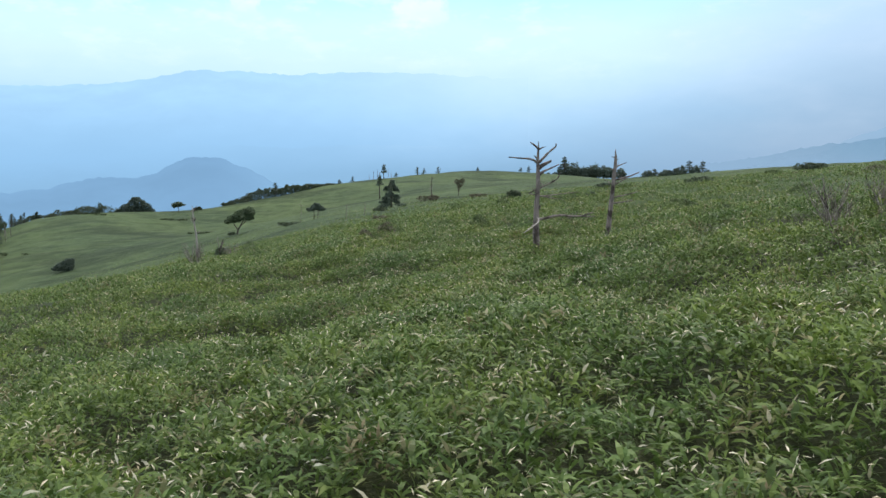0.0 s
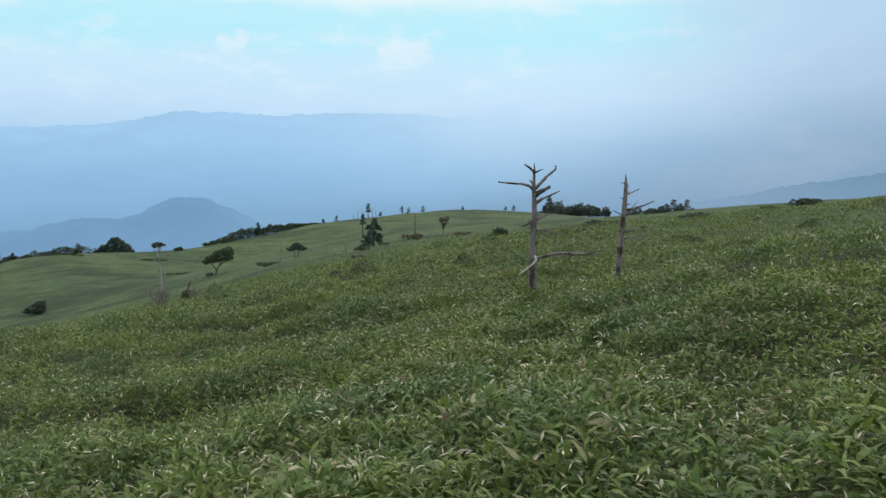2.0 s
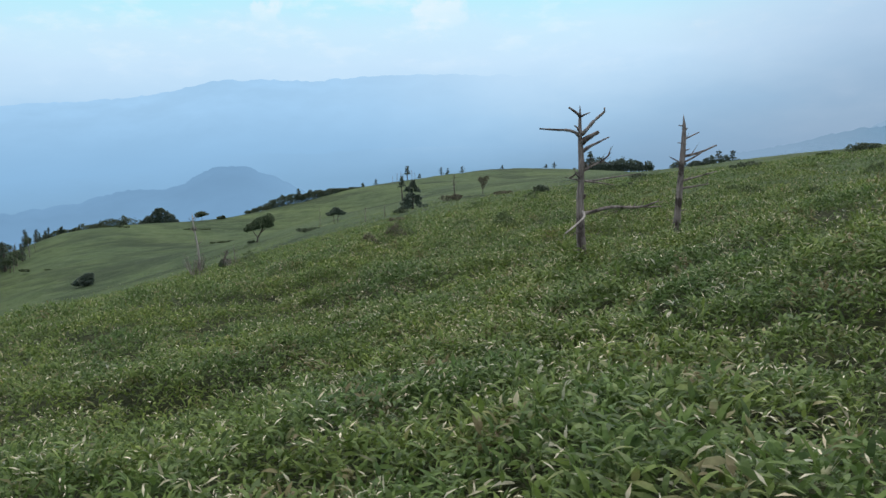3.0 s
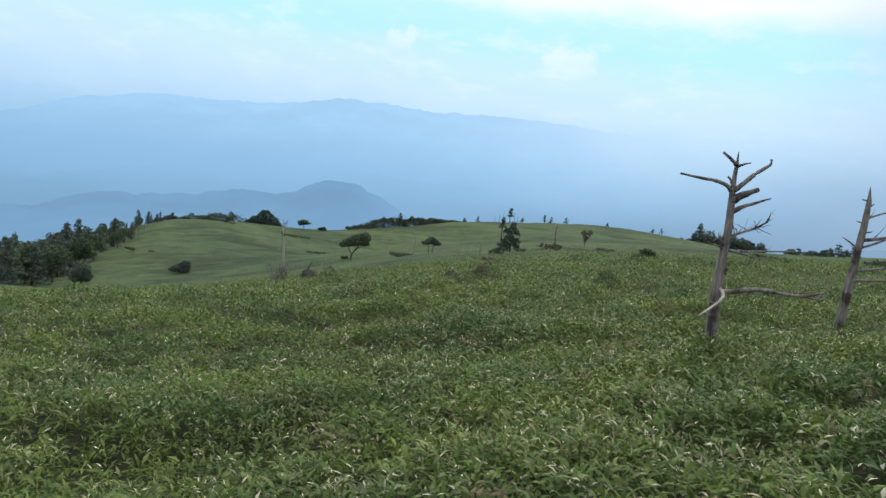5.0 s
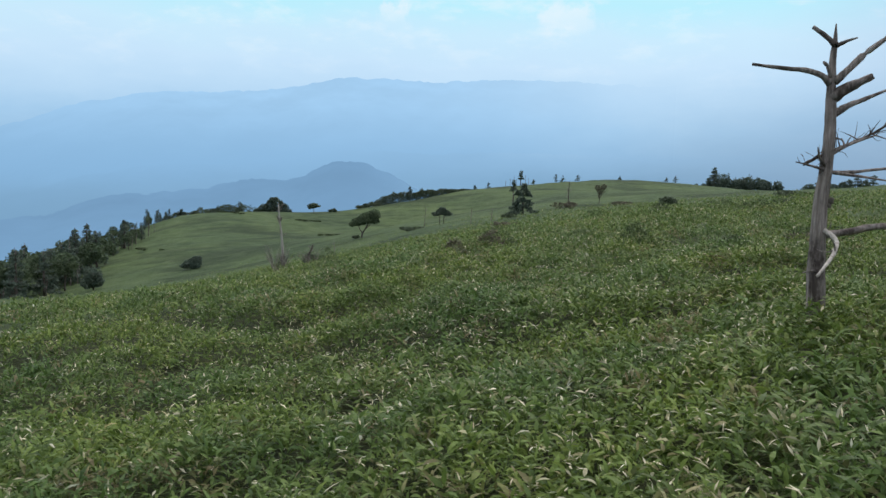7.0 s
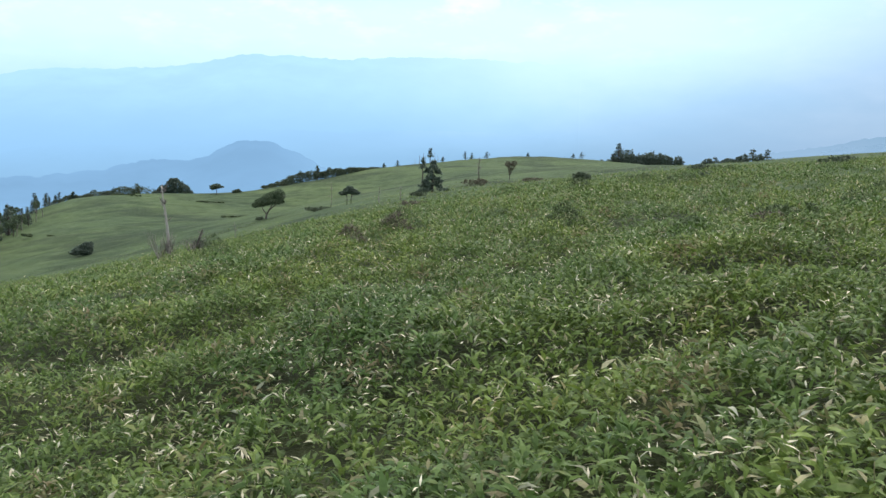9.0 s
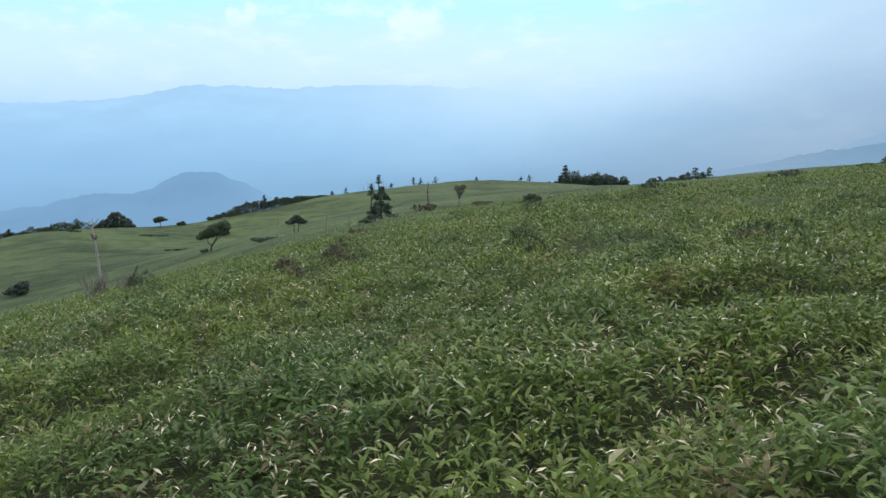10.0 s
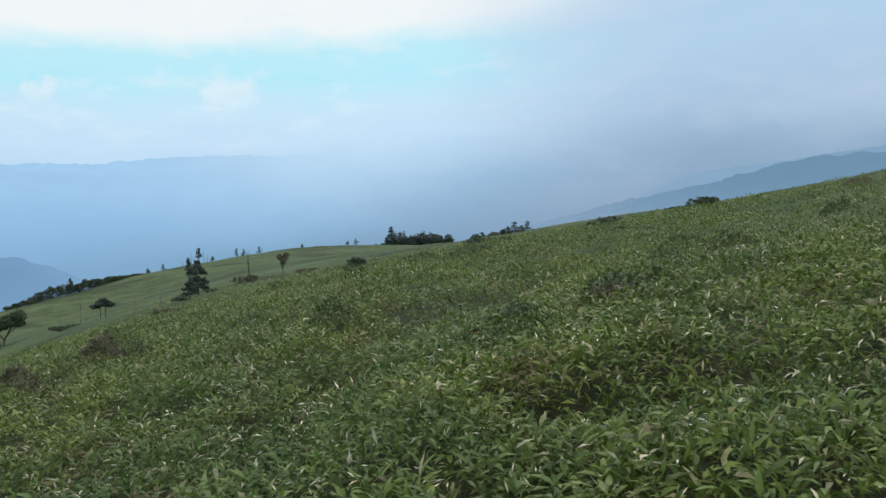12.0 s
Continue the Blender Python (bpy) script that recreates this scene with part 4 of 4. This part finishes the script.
def skyline_trees():
    # hill crest: posts of dead trunks and a ragged tree
    crest = "trees along the hill crest"
    for n, (x, y, h) in enumerate(((-27.0, 312, 3.2), (-25.6, 313, 4.0), (-24.6, 311, 2.6), (-21.3, 312, 3.6), (-28.6, 311, 2.2), (-20.2, 313, 2.4))):
        snag(x, y, h, 0.10, "pale dead trunk standing on the hill crest", 300 + n, 3, 0.0, 40 * n, "dead trunks on the hill crest")
    conifer(-23.0, 312, 5.6, 3.2, "ragged dark fir among dead trunks on the crest", 310, crest, 0.26, 560, 0.38, 0.9)
    for n, (x, y, h, w) in enumerate(((-34.5, 306, 2.4, 1.8), (-39.0, 302, 1.9, 2.2), (-18.5, 316, 1.8, 2.0), (-10.2, 322, 3.4, 2.4), (-7.6, 322, 2.8, 2.2), (-1.9, 330, 2.8, 2.6),
                                        (15.2, 352, 1.7, 1.6), (36.0, 372, 2.0, 2.2), (40.0, 374, 3.0, 2.6))):
        conifer(x, y, h, w, "small dark tree on the hill crest", 320 + n, crest, 0.17, 420, 0.14, 1.1)
    # wind-cut thicket along the shoulder
    rng = np.random.default_rng(77)
    for n in range(14):
        t = n / 13
        x, y = -68 + 27 * t + rng.uniform(-0.6, 0.6), 268 + 22 * t
        h = 0.6 + 2.5 * min(1, t * 5 + 0.25) * (1 - t ** 2.5) * rng.uniform(0.8, 1.1)
        bushy("bush", x, y, [(0, 0, h * 0.32, 2.9, 1.8, h * 0.66)] + [(rng.uniform(-1.6, 1.6), rng.uniform(-0.6, 0.6), h * rng.uniform(0.45, 0.85), rng.uniform(0.4, 0.9), 0.7, h * rng.uniform(0.2, 0.36)) for _ in range(4)], 0.2, 1900, "dark wind-cut bush on the shoulder of the hill", "bush", 340 + n, M_SHRUB, (), "thicket on the hill shoulder")
    conifer(-57.5, 275, 4.6, 2.4, "thin dark fir rising from a thicket", 351, crest, 0.26, 320, 0.35, 0.9)
    # left shoulder: the pine clump, umbrella tree and low bushes
    pads = [(-4.8, 0, 0.8, 1.5, 1.2, 0.9), (-2.9, 0, 1.5, 1.9, 1.5, 1.5), (-0.7, 0, 2.2, 2.1, 1.6, 2.0), (1.5, 0, 2.7, 2.0, 1.6, 2.2), (3.5, 0, 1.9, 1.8, 1.5, 1.7), (4.9, 0, 1.0, 1.5, 1.1, 0.9)]
    pads += [(rng.uniform(-0.5, 2.6), rng.uniform(-0.8, 0.8), rng.uniform(3.6, 5.0), rng.uniform(0.6, 1.1), 0.8, rng.uniform(0.25, 0.45)) for _ in range(6)]
    pads += [(rng.uniform(-5.6, 5.8), rng.uniform(-0.8, 0.8), rng.uniform(0.8, 2.6), rng.uniform(0.6, 1.1), 0.8, rng.uniform(0.25, 0.45)) for _ in range(10)]
    bushy("pine_clump", -95, 246, pads, 0.24, 9500, "dark spreading pine clump on the ridge", "pine", 352, M_NEEDLE,
          [([(0, 0, -0.4), (0.4, 0, 1.8), (1.5, 0, 4.4)], 0.25, 0.08), ([(-1, 0, -0.4), (-2, 0, 1.0), (-3.5, 0, 2.0)], 0.15, 0.05), ([(1, 0, -0.4), (2.4, 0, 1.4), (3.9, 0, 2.4)], 0.15, 0.05)])
    bushy("umbrella_tree", -79.8, 241, [(0, 0, 2.3, 1.9, 1.5, 0.6), (-0.9, 0, 1.8, 1.0, 0.9, 0.45)], 0.34, 480, "small flat-crowned tree on the ridge", "tree", 353, M_SHRUB, [([(0, 0, -0.3), (0.1, 0, 1.0), (0, 0, 2.2)], 0.12, 0.05)])
    ridge = [(-76, 248, 2.0, 1.0), (-71, 262, 2.6, 0.9), (-69.5, 263, 1.8, 1.2)]
    ridge += [(-101 - 2.6 * k, 238 - 0.85 * k, 4 + rng.uniform(-0.8, 1.2), 2.2 + rng.uniform(-0.5, 0.9)) for k in range(9)]
    for n, (x, y, w, h) in enumerate(ridge):
        bushy("bush", x, y, [(0, 0, h * 0.35, w * 0.75, w * 0.5, h * 0.6)] + [(rng.uniform(-0.4, 0.4) * w, 0, h * rng.uniform(0.5, 0.95), w * rng.uniform(0.12, 0.22), w * 0.2, h * rng.uniform(0.18, 0.34)) for _ in range(3)], 0.22, 1100, "dark low bush on the ridge", "bush", 540 + n, M_SHRUB, (), "bushes along the ridge")
    for n in range(5):
        x, y = rng.uniform(-112, -30), rng.uniform(150, 232)
        w, h, bend = rng.uniform(7, 15), rng.uniform(0.35, 0.7), rng.uniform(-2, 2)
        lumps = [((t - 0.5) * w, bend * math.sin(4 * t + n) + rng.uniform(-0.6, 0.6), h * 0.3, rng.uniform(0.4, 1.3), rng.uniform(0.4, 1.0), h * rng.uniform(0.25, 0.6)) for t in rng.uniform(0, 1, 12)]
        bushy("scrub", x, y, lumps, 0.2, 550, "low dark scrub straggling over the hillside", "scrub", 570 + n, M_SCRUB, (), "scrub on the hillside", turn=rng.uniform(-20, 20))
    conifer(-118, 232, 3.4, 3.0, "small dark tree over the ridge bushes", 375, crest, 0.34, 320, 0.4, 0.5)
    # tall stand behind the saddle
    stand = "tall dark stand beyond the saddle"
    for n, (x, h, w) in enumerate(((66.4, 15, 8.5), (69, 12.5, 6), (71.5, 11, 6), (73.3, 9, 5), (63.8, 10, 5), (76.3, 8, 5), (61.6, 7.5, 4.5), (79.2, 8, 6), (82, 9, 6), (84.3, 9.5, 6),
                                   (87.3, 8, 6), (90.2, 7.5, 6), (93.1, 6.5, 5), (57.2, 7, 4), (53.5, 6, 4), (49.9, 5, 4), (96.8, 6.2, 5), (80.7, 8.5, 5))):
        y = 440 + 4 * math.sin(n * 2.3)
        if n in (0, 4, 13):
            conifer(x, y, h, w, "tall dark conifer in a stand beyond the saddle", 400 + n, stand, 0.42, 2600, 0.05, 0.5)
        else:
            bushy("tree", x, y, [(0, 0, h * 0.62, w * 0.46, w * 0.4, h * 0.36), (w * 0.2, 0, h * 0.4, w * 0.4, w * 0.36, h * 0.3), (-w * 0.22, 0, h * 0.45, w * 0.34, w * 0.3, h * 0.28)], 0.5, 900,
                  "dark round-headed tree in a stand beyond the saddle", "tree", 400 + n, M_NEEDLE, [([(0, 0, -0.5), (0, 0, h * 0.5), (0.2, 0, h * 0.8)], 0.22, 0.08)], stand)
    # trees behind the near crest
    far = "trees behind the crest"
    for n, (x, h, w) in enumerate(((116.5, 13.0, 5.0), (114, 11.6, 4.6), (119, 11.8, 4.6), (121.5, 12.6, 4.6), (111, 10.6, 5), (107.5, 9.0, 5), (124, 9.4, 5), (104, 8.6, 5), (101, 8.2, 5), (97.5, 7.8, 5), (128, 8.8, 4))):
        y = 380 + 4 * math.sin(n * 1.7)
        if n in (0, 3, 8):
            conifer(x, y, h, w * 1.4, "dark conifer showing above the crest", 430 + n, far, 0.42, 1300, 0.05, 0.5)
        else:
            h *= 0.94
            bushy("tree", x, y, [(0, 0, h * 0.72, w * 0.42, w * 0.4, h * 0.2), (w * 0.3, 0, h * 0.6, w * 0.36, w * 0.36, h * 0.2), (-w * 0.32, 0, h * 0.62, w * 0.34, w * 0.3, h * 0.18), (w * 0.1, 0, h * 0.86, w * 0.22, w * 0.2, h * 0.1)], 0.36, 1100,
                  "dark ragged tree showing above the crest", "tree", 430 + n, M_NEEDLE, [([(0, 0, -0.5), (0, 0, h * 0.5), (0.2, 0, h * 0.8)], 0.2, 0.07)], far)


skyline_trees()


def hollow_wood():
    """The conifer wood in the hollow: a few trees built, the rest set out as copies."""
    rng = np.random.default_rng(91)
    group = "conifer wood in the hollow"
    seeds = [conifer(-80 - 7 * n, 118 + 14 * n, 6.8 + 0.5 * n, 3.8, "dark conifer in the wood below the slope", 500 + n, group, 0.25, 1150, 0.1, 0.6) for n in range(4)]
    for n in range(3):
        x, y = -84 - 8 * n, 122 + 15 * n
        seeds.append(bushy("tree", x, y, [(0, 0, 4.6, 2.2, 2.0, 1.7), (1.2, 0, 3.4, 1.5, 1.4, 1.2), (-1.3, 0.3, 3.6, 1.4, 1.4, 1.1), (0.3, 0.2, 5.6, 1.0, 1.0, 0.7)], 0.27, 1200, "dark leafy tree in the wood below the slope", "tree", 510 + n, M_BROAD,
                           [([(0, 0, -0.4), (0.1, 0, 2.4), (0, 0, 4.8)], 0.17, 0.06), ([(0.1, 0, 1.8), (0.8, 0, 2.8), (1.2, 0, 3.6)], 0.08, 0.04)], group))
    for n in range(130):
        y = rng.uniform(100, 222)
        x = -71 - (y - 100) * 0.37 - abs(rng.normal(0, 17))
        s = rng.uniform(0.65, 1.1) * (1.0 if y < 150 else 0.75 if y < 178 else 0.52)
        copy_thing(seeds[n % 7], pose(x, y, ground(x, y) - 0.1, 0, 0, rng.uniform(0, 360)) @ Matrix.Scale(s, 4))
    for n in range(26):
        y = rng.uniform(100, 205)
        x = -70 - (y - 100) * 0.37 - rng.uniform(0, 8)
        snag(x, y, rng.uniform(2.4, 3.8), 0.075, "grey dead trunk at the edge of the wood", 620 + n, 3, 0.02, 0, "dead trunks at the edge of the wood")


hollow_wood()
